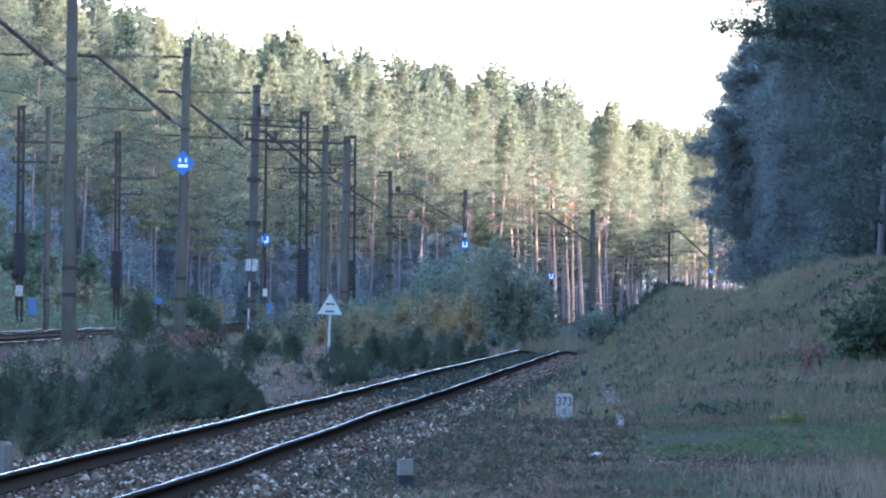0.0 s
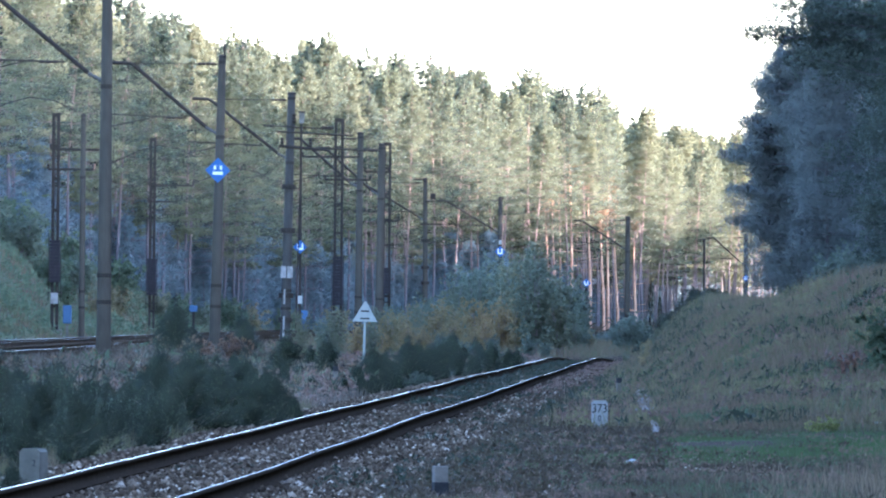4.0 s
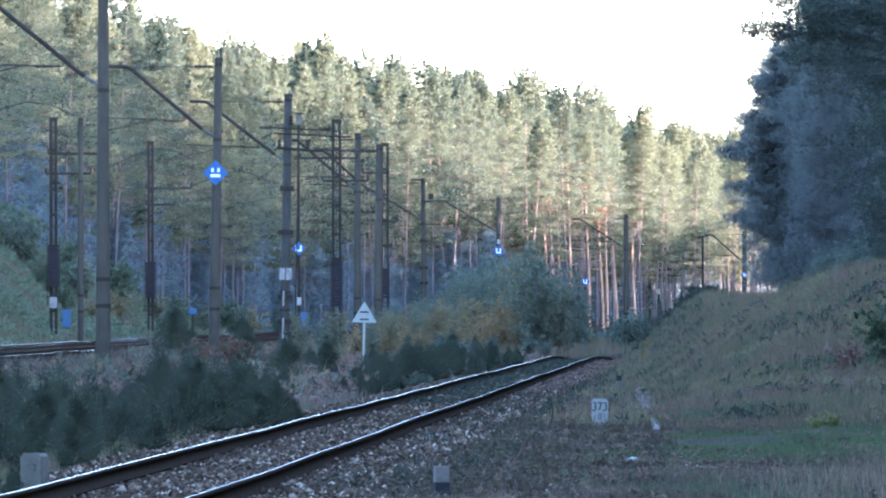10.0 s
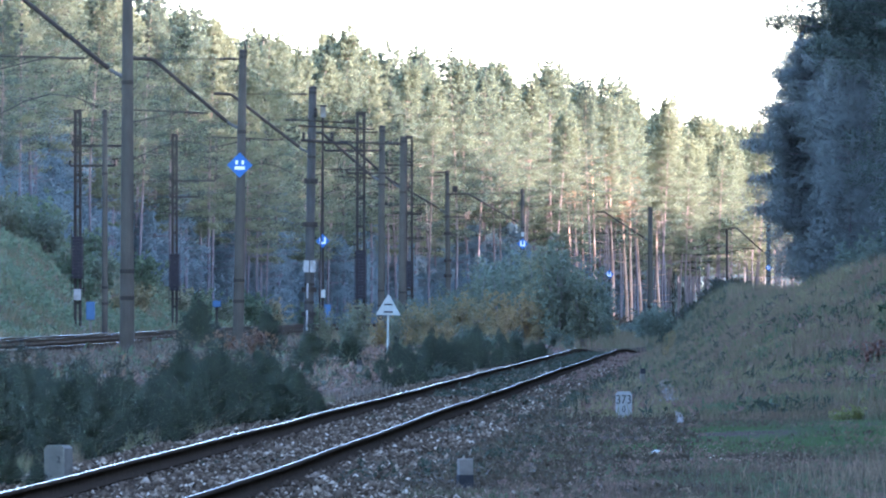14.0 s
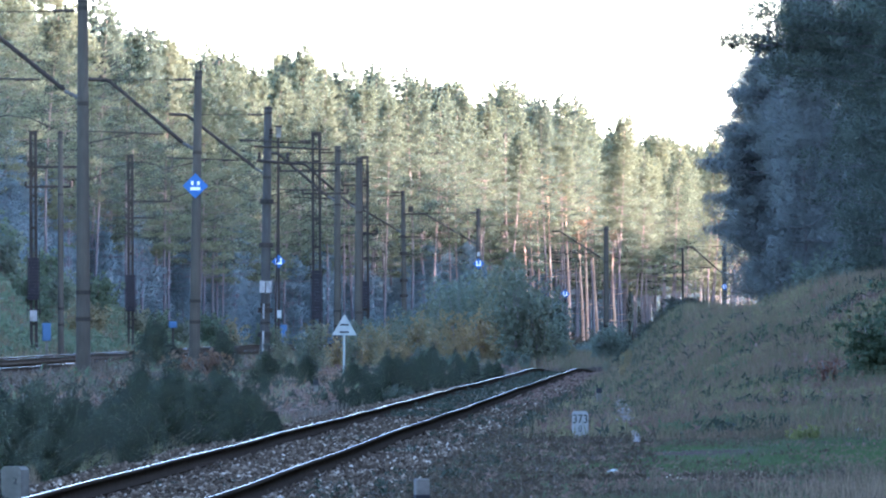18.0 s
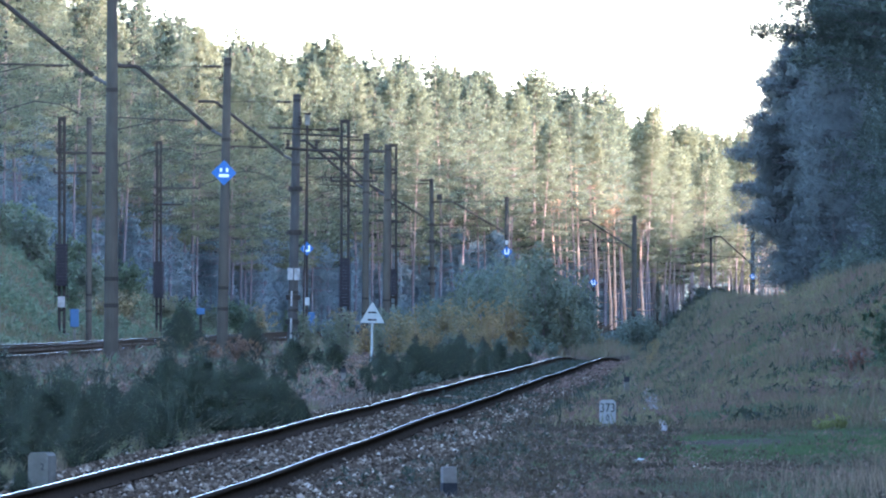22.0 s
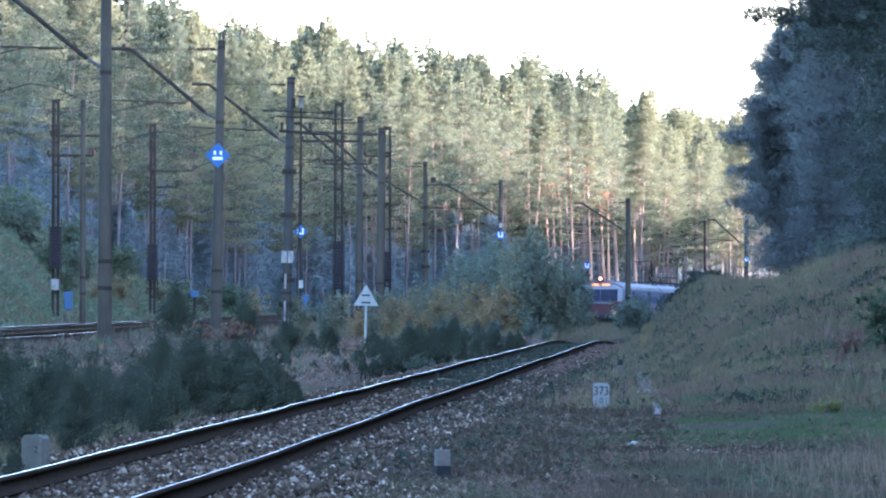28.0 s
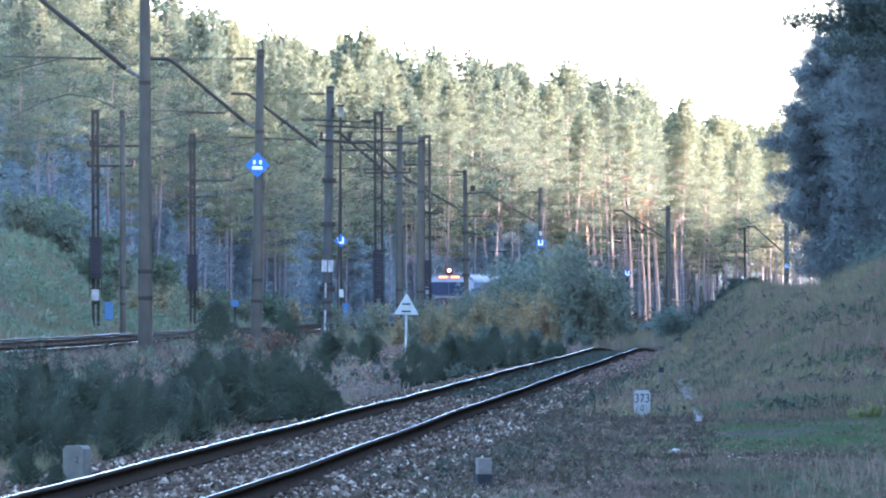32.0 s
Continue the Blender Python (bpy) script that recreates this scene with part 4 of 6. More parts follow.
def build_saplings():
    kinds = [sapling_meshes(70 + i, h) for i, h in enumerate((1.15, 0.95, 1.3, 0.8))]
    rng = np.random.default_rng(8)
    spots = []
    for i in range(125):
        y = rng.uniform(115, 186)
        side = rng.uniform(0, 2.7)
        spots.append((float(front_x(y)) - 1.8 - side, y, rng.uniform(0.4, 0.84) * (0.75 if side < 0.5 else 1.0) * (0.85 if y > 150 else 1.0)))
    # loose groups farther along the near side
    spots += [(-6.0, 200, 0.45), (-2.3, 244, 0.55), (-2.1, 250, 0.45), (-1.9, 256, 0.55), (-2.6, 240, 0.5), (-1.7, 262, 0.5), (-3.3, 248, 0.45), (-4.1, 262, 0.6), (-4.4, 216, 0.5), (-3.9, 228, 0.6), (-4.5, 292, 0.95), (-2.55, 262, 0.45), (-2.35, 268, 0.5), (-2.0, 272, 0.55), (-1.7, 284, 0.65), (-1.2, 296, 0.7), (-0.9, 304, 0.64), (-1.7, 306, 0.60), (-0.5, 320, 0.60), (-0.1, 332, 0.60), (-0.9, 336, 0.68), (0.4, 347, 0.64), (0.9, 364, 0.64), (1.2, 380, 0.64), (-8.4, 343, 1.35), (-8.9, 350, 1.0), (-7.0, 368, 1.2), (-9.9, 330, 0.7), (-4.9, 362, 0.8), (-5.9, 300, 0.5), (-4.04, 107.6, 0.34), (-4.35, 108.5, 0.5), (-3.5, 166, 0.95), (-3.1, 171, 0.85), (-2.9, 176, 0.75), (-3.9, 172, 0.9), (-3.4, 180, 0.75), (-2.75, 184, 0.5), (-4.3, 168, 0.85), (-3.8, 162, 0.8), (-4.8, 170, 0.8), (-4.1, 176, 0.85)]
    for i in range(44):
        y = rng.uniform(285, 445)
        spots.append((float(front_x(y)) - 2.1 - rng.uniform(0, 1) ** 1.6 * 3.0, y, rng.uniform(0.4, 0.8)))
    for x, y, sc in spots:
        k = int(rng.integers(0, 4))
        t = tree_thing("pine_sapling", kinds[k], pose(x, y, gz(x, y) - 0.03, 0, 0, rng.uniform(0, 360)), "dark green pine sapling branched to the ground", "sapling", "pine saplings beside the track")
        t.scale = (sc, sc, sc)


build_saplings()


def shrub_meshes(seed, h, spread, mat, leaf, clumps, bark=None, count=12):
    rng = np.random.default_rng(seed)
    sets, cs = [], []
    for s in range(9):
        a = rng.uniform(0, 6.28)
        top = np.array([math.cos(a) * spread * rng.uniform(0.2, 0.8), math.sin(a) * spread * rng.uniform(0.2, 0.8), h * rng.uniform(0.6, 1.0)])
        sets.append(([(0.08 * math.cos(a), 0.08 * math.sin(a), 0), top * np.array([0.35, 0.35, 0.5]), top], [0.03, 0.02, 0.006]))
        for j in range(clumps):
            f = rng.uniform(0.15, 1.05)
            cs.append(top * f * np.array([f ** 0.3, f ** 0.3, 1]) + rng.normal(size=3) * np.array([0.32, 0.32, 0.16]) * spread)
    cs = np.array(cs)
    cs[:, 2] = np.clip(cs[:, 2], 0.05, None)
    v, f = sprays(cs, np.full(len(cs), leaf), count, rng, 0.9, 0.55)
    return limbs_mesh("stem", sets, 5, [bark or TWIG]), leaf_mesh("crown", v, f, mat, lambda p: np.stack([p[:, 0] * 0.2, p[:, 1] * 0.2, p[:, 2] * 0.5 - 0.1 * h], 1))


def shrub_thing(meshes, m, label, group=""):
    t = empty("shrub", m, label, "shrub", group)
    part("stem", meshes[0], None, t)
    part("crown", meshes[1], None, t)
    return t


def build_shrubs():
    rng = np.random.default_rng(9)
    olive = [shrub_meshes(80 + i, 3.7, 0.95, LEAF_OLIVE, 0.15, 44) for i in range(3)]
    yellow = [shrub_meshes(90 + i, 2.8, 0.8, LEAF_YELLOW, 0.15, 32) for i in range(2)]
    dark = [shrub_meshes(95 + i, 3.2, 1.1, LEAF_DIM, 0.2, 36) for i in range(2)]
    group = "thicket between the tracks"
    crest = lambda x: np.interp(x, [-5, -4, -2.5, -1, 0.5, 3.2, 4.2, 5.0], [2.0, 2.4, 2.7, 3.7, 4.6, 4.6, 3.5, 1.8])
    rows = []
    for i in range(40):
        y = rng.uniform(490, 610)
        x = rng.uniform(-4.6, 4.6) * y / 560
        rows.append((x, y, int(rng.integers(0, 3)), float(crest(x * 560 / y)) / 3.7 * rng.uniform(0.62, 1.0)))
    for x, y, k, sc in rows + [(5.2, 572, 1, 0.3), (4.7, 566, 0, 0.4), (-4.6, 398, 2, 0.5), (-5.2, 410, 1, 0.4), (-3.6, 420, 0, 0.42), (-6.0, 425, 1, 0.45)]:
        if y > 562 and x < 5:
            t = shrub_thing(dark[k % 2], pose(x, y, gz(x, y) - 0.05, 0, 0, rng.uniform(0, 360)), "tall bluish green willow shrub in shade", group)
            sc *= 1.12
        else:
            t = shrub_thing(olive[k], pose(x, y, gz(x, y) - 0.05, 0, 0, rng.uniform(0, 360)), "olive-green willow shrub turning yellow", group)
        t.scale = (sc * 0.9, sc * 0.9, sc)
    for x, y, k, sc in ((-2.75, 470, 0, 0.6), (-2.1, 455, 1, 0.5), (-0.9, 480, 0, 0.6), (1.6, 505, 1, 0.7), (2.7, 520, 0, 0.7), (-3.6, 455, 1, 0.5), (-3.4, 468, 0, 0.66), (1.0, 512, 0, 0.9), (2.0, 528, 1, 0.95), (3.0, 520, 0, 0.8), (-1.6, 500, 1, 0.9), (0.0, 505, 0, 0.85), (-2.45, 450, 1, 0.5), (-4.3, 440, 0, 0.5), (0.3, 470, 0, 0.6), (-0.2, 462, 1, 0.5), (2.2, 500, 1, 0.6), (3.4, 540, 0, 0.6)):
        t = shrub_thing(yellow[k], pose(x, y, gz(x, y) - 0.05, 0, 0, rng.uniform(0, 360)), "yellow autumn birch shrub", group)
        t.scale = (sc, sc, sc)
    for x, y, k, sc in ((6.75, 556, 1, 0.56), (6.6, 572, 0, 0.5), (7.1, 562, 0, 0.56), (6.6, 566, 1, 0.5), (7.5, 570, 1, 0.5), (-1.6, 520, 0, 0.5), (0.4, 610, 1, 1.25), (-0.6, 585, 0, 1.1), (3.0, 640, 1, 1.1), (4.1, 660, 0, 0.8), (1.8, 650, 1, 1.3), (-1.8, 600, 1, 0.55), (-1.3, 450, 0, 0.34), (0.6, 455, 1, 0.3), (-0.4, 430, 0, 0.25), (1.9, 470, 1, 0.3), (2.6, 480, 0, 0.26)):
        t = shrub_thing(dark[k], pose(x, y, gz(x, y) - 0.05, 0, 0, rng.uniform(0, 360)), "dark evergreen shrub in shade", group)
        t.scale = (sc, sc, sc)
    green = shrub_meshes(99, 1.5, 0.75, LEAF_GREEN, 0.09, 70, count=14)
    for x, y, sc in ((6.95, 205, 0.85), (7.7, 208, 1.0)):
        t = shrub_thing(green, pose(x, y, gz(x, y) - 0.1, 0, 0, 70 * x), "dense dark green broadleaf shrub on the bank foot", "shrubs on the bank")
        t.scale = (sc, sc, sc)
    for x, y, k, sc in ((5.4, 402, 0, 0.17), (5.9, 392, 1, 0.15), (5.0, 415, 2, 0.16), (5.6, 398, 1, 0.17), (5.85, 404, 2, 0.16), (5.3, 390, 0, 0.15), (6.1, 396, 0, 0.13)):
        t = shrub_thing(olive[k], pose(x, y, gz(x, y) - 0.05, 0, 0, 40 * x), "low yellowing shrub on the bank end", "shrubs on the bank")
        t.scale = (sc, sc, sc)
    for x, y, k, sc in ((4.6, 345, 0, 0.16), (4.95, 365, 1, 0.18), (5.3, 385, 0, 0.2), (5.5, 400, 1, 0.22), (5.1, 372, 0, 0.15)):
        t = shrub_thing(yellow[k], pose(x, y, gz(x, y) - 0.05, 0, 0, 40 * x), "yellowing bush at the foot of the bank end", "shrubs on the bank")
        t.scale = (sc, sc, sc)
    for x, y, k, sc in ((12.7, 446, 0, 0.65), (13.4, 440, 1, 0.7), (14.2, 436, 0, 0.75), (13.1, 470, 1, 0.8), (15.0, 432, 1, 0.75)):
        t = shrub_thing(dark[k], pose(x, y, gz(x, y) - 0.05, 0, 0, 60 * x), "low dark shrub on the bank crest", "shrubs on the bank")
        t.scale = (sc, sc, sc)
    scrub = [shrub_meshes(96 + i, 1.0, 0.8, PLANT_DARK, 0.14, 20) for i in range(2)]
    for i in range(16):
        y = 428 - 2.6 * i + rng.uniform(-2, 2)
        x = 5.75 + 0.125 * i + rng.uniform(-0.15, 0.15)
        t = shrub_thing(scrub[i % 2], pose(x, y, gz(x, y) - 0.05, 0, 0, 60 * i), "low dark scrub on the bank crest", "shrubs on the bank")
        t.scale = (0.5, 0.5, rng.uniform(0.3, 0.55))
    red = shrub_meshes(101, 0.5, 0.2, LEAF_RED, 0.05, 12)
    for x, y, sc in ((6.1, 203, 1.0), (6.7, 226, 0.5)):
        t = shrub_thing(red, pose(x, y, gz(x, y) - 0.02), "small shrub with red autumn leaves", "shrubs on the bank")
        t.scale = (sc, sc, sc)
    yel = shrub_meshes(102, 0.32, 0.22, LEAF_LIME, 0.05, 14)
    for x, y, sc in ((4.62, 170, 0.55), (4.85, 171, 0.7)):
        t = shrub_thing(yel, pose(x, y, gz(x, y) - 0.02, 0, 0, 90 * x), "low yellow-green weed in the turf", "weeds in the turf")
        t.scale = (sc, sc, sc)
    rusty = shrub_meshes(103, 0.9, 0.6, LEAF_RUST, 0.11, 22)
    for x, y, sc in ((-7.6, 330, 0.8), (-6.9, 346, 0.9), (-8.9, 345, 0.7), (-1.9, 475, 0.7)):
        t = shrub_thing(rusty, pose(x, y, gz(x, y) - 0.02), "rust-brown leafy bush in dry grass", "rusty bushes")
        t.scale = (sc, sc, sc)
    for x, y, k, sc in ((25.2, 1052, 0, 1.5), (26.6, 1058, 1, 1.4), (27.9, 1064, 2, 1.5), (29.4, 1070, 0, 1.3)):
        t = shrub_thing(olive[k], pose(x, y, gz(x, y) - 0.05, 0, 0, 33 * x), "pale green shrub in the sun beyond the bank", "shrubs beyond the bank")
        t.scale = (sc, sc, sc)
    # green slope behind the far main track
    leaf = [shrub_meshes(110 + i, 2.2, 1.3, (LEAF_SLOPE, LEAF_OLIVE, LEAF_YELLOW)[i], 0.24, 24) for i in range(3)]
    for x, y, k, sc in ((-20.5, 560, 1, 1.0), (-19.2, 552, 0, 0.8), (-21.5, 575, 0, 1.1), (-18.4, 545, 0, 0.6), (-22.5, 560, 1, 1.0), (-18.9, 585, 1, 0.8), (-17.5, 570, 2, 0.6), (-20.0, 600, 0, 0.9), (-17.6, 600, 1, 0.6), (-23.5, 600, 0, 1.1), (-18.6, 640, 0, 0.9), (-17.0, 650, 1, 0.7), (-16.6, 680, 0, 0.8), (-15.5, 700, 1, 0.7), (-14.6, 740, 0, 0.9), (-13.9, 760, 1, 0.8), (-15.6, 772, 0, 1.0), (-12.4, 800, 0, 0.8), (-9.5, 830, 1, 0.8), (-6.5, 860, 0, 0.8)):
        t = shrub_thing(leaf[k], pose(x, y, gz(x, y) - 0.05, 0, 0, 50 * x), ("green shrub on the slope beyond the line", "olive shrub on the slope beyond the line", "yellowing shrub on the slope beyond the line")[k], "shrubs beyond the line")
        t.scale = (sc, sc, sc)


build_shrubs()


def grass_mesh(name, n, area, height, width, mat, seed, keep=None):
    """Upright blades scattered over part of the plan."""
    rng = np.random.default_rng(seed)
    y = rng.uniform(area[2], area[3], n)
    x = area[0](y) + (area[1](y) - area[0](y)) * rng.random(n)
    if keep is not None:
        k = keep(x, y, rng)
        x, y = x[k], y[k]
    n = len(x)
    z = ground_z(x, y)
    h = height * rng.uniform(0.45, 1.25, n)
    a = rng.uniform(0, 6.28, n)
    lean = rng.normal(size=(n, 2)) * 0.28 * h[:, None]
    w = width * rng.uniform(0.6, 1.3, n)
    dx, dy = np.cos(a) * w, np.sin(a) * w
    p0 = np.stack([x - dx, y - dy, z - 0.03], 1)
    p1 = np.stack([x + dx, y + dy, z - 0.03], 1)
    p2 = np.stack([x + lean[:, 0], y + lean[:, 1], z + h], 1)
    v = np.stack([p0, p1, p2], 1).reshape(-1, 3)
    return tri_mesh(name, v, np.arange(len(v)).reshape(-1, 3), [mat])


def build_grass():
    clump = lambda x, y, s: np.array([noise.noise(Vector((a * s, b * s * 0.35, 5.1))) for a, b in zip(x, y)])
    right = (lambda y: front_x(y) + 1.9, lambda y: 0.037 * y + 1.2)

    def off_green(x, y, rng):
        """Thin out the dry blades on the green strip and in bare patches."""
        g = (np.abs(y - (150 + 3.2 * (x - 3))) < 13) & (x > front_x(y) + 3.9)
        bare = clump(x, y, 0.5) < -0.12
        return ~(g & (rng.random(len(x)) < 0.93)) & ~(bare & (rng.random(len(x)) < 0.75))

    def on_green(x, y, rng):
        return (np.abs(y - (150 + 3.2 * (x - 3))) < 14 + 4 * clump(x, y, 0.6)) & (x > front_x(y) + 3.7 + 2.2 * clump(x, y, 0.9))

    def patchy(x, y, rng):
        foot = (x > front_x(y)) & (rng.random(len(x)) > np.clip((x - front_x(y) - 1.9) / 2.4, 0.15, 1))
        return (clump(x, y, 0.42) + rng.uniform(-0.25, 0.25, len(x)) > -0.05) & ~foot
    tagged(new("grass", grass_mesh("grass", 80000, (*right, 96, 190), 0.085, 0.009, GRASS_TURF, 31, off_green)), "short dry turf between track and bank", "grass", kind="stuff")
    tagged(new("grass", grass_mesh("grass", 15000, (lambda y: front_x(y) + 4.0, lambda y: 0.037 * y + 1.0, 97, 120), 0.28, 0.005, GRASS_PALE, 32, lambda x, y, r: r.random(len(x)) < np.clip((x - front_x(y) - 4.6) / 2.2, 0, 1) ** 2 * (0.5 + 1.6 * clump(x, y, 1.4)))), "tall dry bleached grass stems", "grass", kind="stuff")
    tagged(new("grass", grass_mesh("grass", 90000, (*right, 130, 185), 0.07, 0.009, GRASS_GREEN, 33, on_green)), "strip of short green grass at the bank foot", "grass", kind="stuff")
    tagged(new("grass", grass_mesh("grass", 90000, (lambda y: front_x(y) + 2.1, lambda y: 0.037 * y + 2.5, 172, 330), 0.16, 0.014, GRASS, 34, lambda x, y, r: r.random(len(x)) < np.clip((x - front_x(y) - 1.9) / 2.4, 0.15, 1))), "rough dry grass covering the bank", "grass", kind="stuff")
    tagged(new("grass", grass_mesh("grass", 60000, (lambda y: front_x(y) + 2.3, lambda y: 0.037 * y + 2.5, 176, 330), 0.36, 0.009, GRASS, 40, patchy)), "tufts of tall dry grass on the bank", "grass", kind="stuff")
    tagged(new("grass", grass_mesh("grass", 50000, (lambda y: front_x(y) + 1.9, lambda y: 0.03 * y + 4.5, 320, 560), 0.3, 0.013, GRASS, 35)), "rough dry grass on the far bank", "grass", kind="stuff")

    def weeds(name, n, area, size, mat, seed, label, limit, scale=0.35, count=7):
        """Low leafy weeds in patches."""
        rng = np.random.default_rng(seed)
        y = rng.uniform(area[2], area[3], n)
        x = area[0](y) + (area[1](y) - area[0](y)) * rng.random(n)
        k = clump(x + seed, y, scale) > limit
        x, y = x[k], y[k]
        z = ground_z(x, y) + np.abs(rng.normal(0, 0.6, len(x))) * size
        v, f = sprays(np.stack([x, y, z], 1), np.full(len(x), size) * rng.uniform(0.6, 1.3, len(x)), count, rng, 0.8, 0.4)
        tagged(new(name, tri_mesh(name, v, f, [mat])), label, "weeds", kind="stuff")
    bank = (lambda y: front_x(y) + 2.4, lambda y: 0.037 * y + 2.5, 176, 340)
    weeds("weeds", 20000, bank, 0.10, LEAF_GREEN, 3, "patches of green weeds on the bank", 0.12, count=9)
    weeds("weeds", 18000, bank, 0.115, LEAF_MOSS, 11, "patches of olive weeds on the bank", 0.14, 0.5, 9)
    weeds("weeds", 18000, bank, 0.12, PLANT_DARK, 15, "dark green tufts on the bank", 0.2, 0.45, 9)
    weeds("weeds", 22000, bank, 0.11, LEAF_BROWN, 23, "patches of brown withered weeds on the bank", 0.04)
    weeds("weeds", 5000, (lambda y: front_x(y) + 2.2, lambda y: front_x(y) + 4.2, 120, 330), 0.05, LEAF_BROWN, 31, "brown weeds along the ballast edge", 0.05, 0.8)
    weeds("weeds", 3500, (lambda y: front_x(y) + 1.0, lambda y: front_x(y) + 2.6, 110, 300), 0.07, PLANT_DARK, 37, "dark green weeds growing on the ballast", 0.12, 0.6)
    weeds("weeds", 1600, (lambda y: front_x(y) - 0.6, lambda y: front_x(y) + 0.6, 110, 420), 0.06, PLANT_DARK, 41, "dark green weeds growing between the rails", 0.22, 0.5)
    weeds("weeds", 5200, (lambda y: front_x(y) - 0.62, lambda y: front_x(y) + 0.62, 215, 430), 0.085, PLANT_DARK, 83, "dark green plants overgrowing the far track bed", -0.05, 0.3)
    weeds("weeds", 2600, (lambda y: front_x(y) + 0.95, lambda y: front_x(y) + 2.2, 250, 430), 0.07, LEAF_BROWN, 85, "withered plants along the far track", 0.0, 0.4)
    weeds("weeds", 9000, (lambda y: front_x(y) + 2.0, lambda y: front_x(y) + 4.6, 195, 400), 0.11, PLANT_DARK, 19, "dark herbs along the bank foot", 0.02, 0.6)
    weeds("weeds", 17000, (lambda y: front_x(y) + 1.8, lambda y: front_x(y) + 4.3, 105, 300), 0.065, PLANT_BROWN, 21, "dead brown plants beside the ballast", -0.05, 0.7)
    weeds("weeds", 6000, (lambda y: front_x(y) + 3.6, lambda y: front_x(y) + 6.5, 105, 200), 0.05, PLANT_BROWN, 95, "dead brown plants in the turf", 0.13, 0.8)
    weeds("weeds", 9000, (lambda y: front_x(y) - 4.2, lambda y: front_x(y) - 1.85, 275, 455), 0.15, PLANT_DARK, 25, "dark low growth along the far track", -0.1, 0.5)
    flat = (lambda y: front_x(y) + 2.6, lambda y: 0.037 * y + 1.0, 98, 182)
    weeds("weeds", 16000, flat, 0.038, LEAF_GREEN, 71, "low green weeds in the turf", 0.14, 0.7)
    weeds("weeds", 17000, flat, 0.038, LEAF_BROWN, 73, "withered brown weeds in the turf", 0.08, 0.7)
    weeds("weeds", 2200, flat, 0.05, GRASS_PALE, 79, "pale dry tufts in the turf", 0.2, 0.9)
    weeds("weeds", 32000, (lambda y: main_x(y) + 6.6, lambda y: front_x(y) - 2.2, 200, 480), 0.16, LEAF_BROWN, 43, "brown withered weeds between the lines", 0.05)
    weeds("weeds", 12000, (lambda y: main_x(y) + 6.6, lambda y: front_x(y) - 2.6, 220, 420), 0.15, LEAF_RUST, 67, "rust-brown weeds between the lines", 0.13)
    weeds("weeds", 7000, (lambda y: main_x(y) + 6.6, lambda y: front_x(y) - 2.3, 220, 440), 0.2, SAPLING, 91, "dark green seedlings between the lines", 0.13, 0.5)
    weeds("weeds", 9000, (lambda y: main_x(y) + 6.6, lambda y: front_x(y) - 2.2, 210, 480), 0.17, LEAF_OLIVE, 47, "olive weeds between the lines", 0.14)
    weeds("weeds", 14000, (lambda y: main_x(y) - 11, lambda y: main_x(y) - 2.6, 440, 800), 0.3, LEAF_SLOPE, 53, "green undergrowth on the slope beyond the line", -0.02, 0.25)
    weeds("weeds", 9000, (lambda y: main_x(y) - 11, lambda y: main_x(y) - 2.6, 440, 800), 0.28, LEAF_OLIVE, 59, "olive undergrowth on the slope beyond the line", 0.08, 0.25)
    # two layers of growth added to darken the wood floor like shade
    weeds("weeds", 12000, (lambda y: forest_edge(y) - 14, lambda y: forest_edge(y) + 3, 960, 1340), 0.7, PLANT_BROWN, 63, "brown undergrowth added to dim the floor deep in the wood", -0.2, 0.2)
    weeds("weeds", 9000, (lambda y: forest_edge(y) - 3, lambda y: main_x(y) - 3.0, 800, 1120), 0.4, NEEDLE_DARK, 61, "dark undergrowth added to deepen the shade below the pines", 0.0, 0.2)
    tagged(new("grass", grass_mesh("grass", 16000, (lambda y: main_x(y) + 1.15, lambda y: main_x(y) + 2.85, 215, 600), 0.34, 0.012, GRASS_BROWN, 46)), "dry brown grass between the two main tracks", "grass", kind="stuff")
    shoulder = (lambda y: main_x(y) + 5.8, lambda y: main_x(y) + 8.6, 215, 450)
    weeds("weeds", 5000, (lambda y: main_x(y) + 1.0, lambda y: main_x(y) + 3.1, 215, 500), 0.16, PLANT_BROWN, 97, "dead brown plants between the two main tracks", -0.05, 0.5)
    weeds("weeds", 3500, (lambda y: main_x(y) + 4.9, lambda y: main_x(y) + 5.8, 215, 450), 0.2, PLANT_BROWN, 99, "dead brown plants beside the outer main track", 0.02, 0.5)
    weeds("weeds", 6000, shoulder, 0.2, PLANT_BROWN, 87, "dead brown plants on the main line's shoulder", 0.0, 0.5)
    weeds("weeds", 4000, shoulder, 0.18, LEAF_RUST, 89, "rusty weeds on the main line's shoulder", 0.1, 0.5)
    weeds("weeds", 3500, shoulder, 0.22, LEAF_GREEN, 93, "green weeds on the main line's shoulder", 0.14, 0.6)
    left = (lambda y: -0.037 * y - 1.5, lambda y: front_x(y) - 1.9)
    tagged(new("grass", grass_mesh("grass", 50000, (*left, 96, 210), 0.22, 0.007, GRASS, 36)), "dry grass among saplings beside the track", "grass", kind="stuff")
    tagged(new("grass", grass_mesh("grass", 50000, (lambda y: np.maximum(-0.037 * y - 1.5, main_x(y) + 6.8), lambda y: front_x(y) - 2.0, 210, 470), 0.26, 0.011, GRASS_BROWN, 37)), "brown dry grass between the railway lines", "grass", kind="stuff")
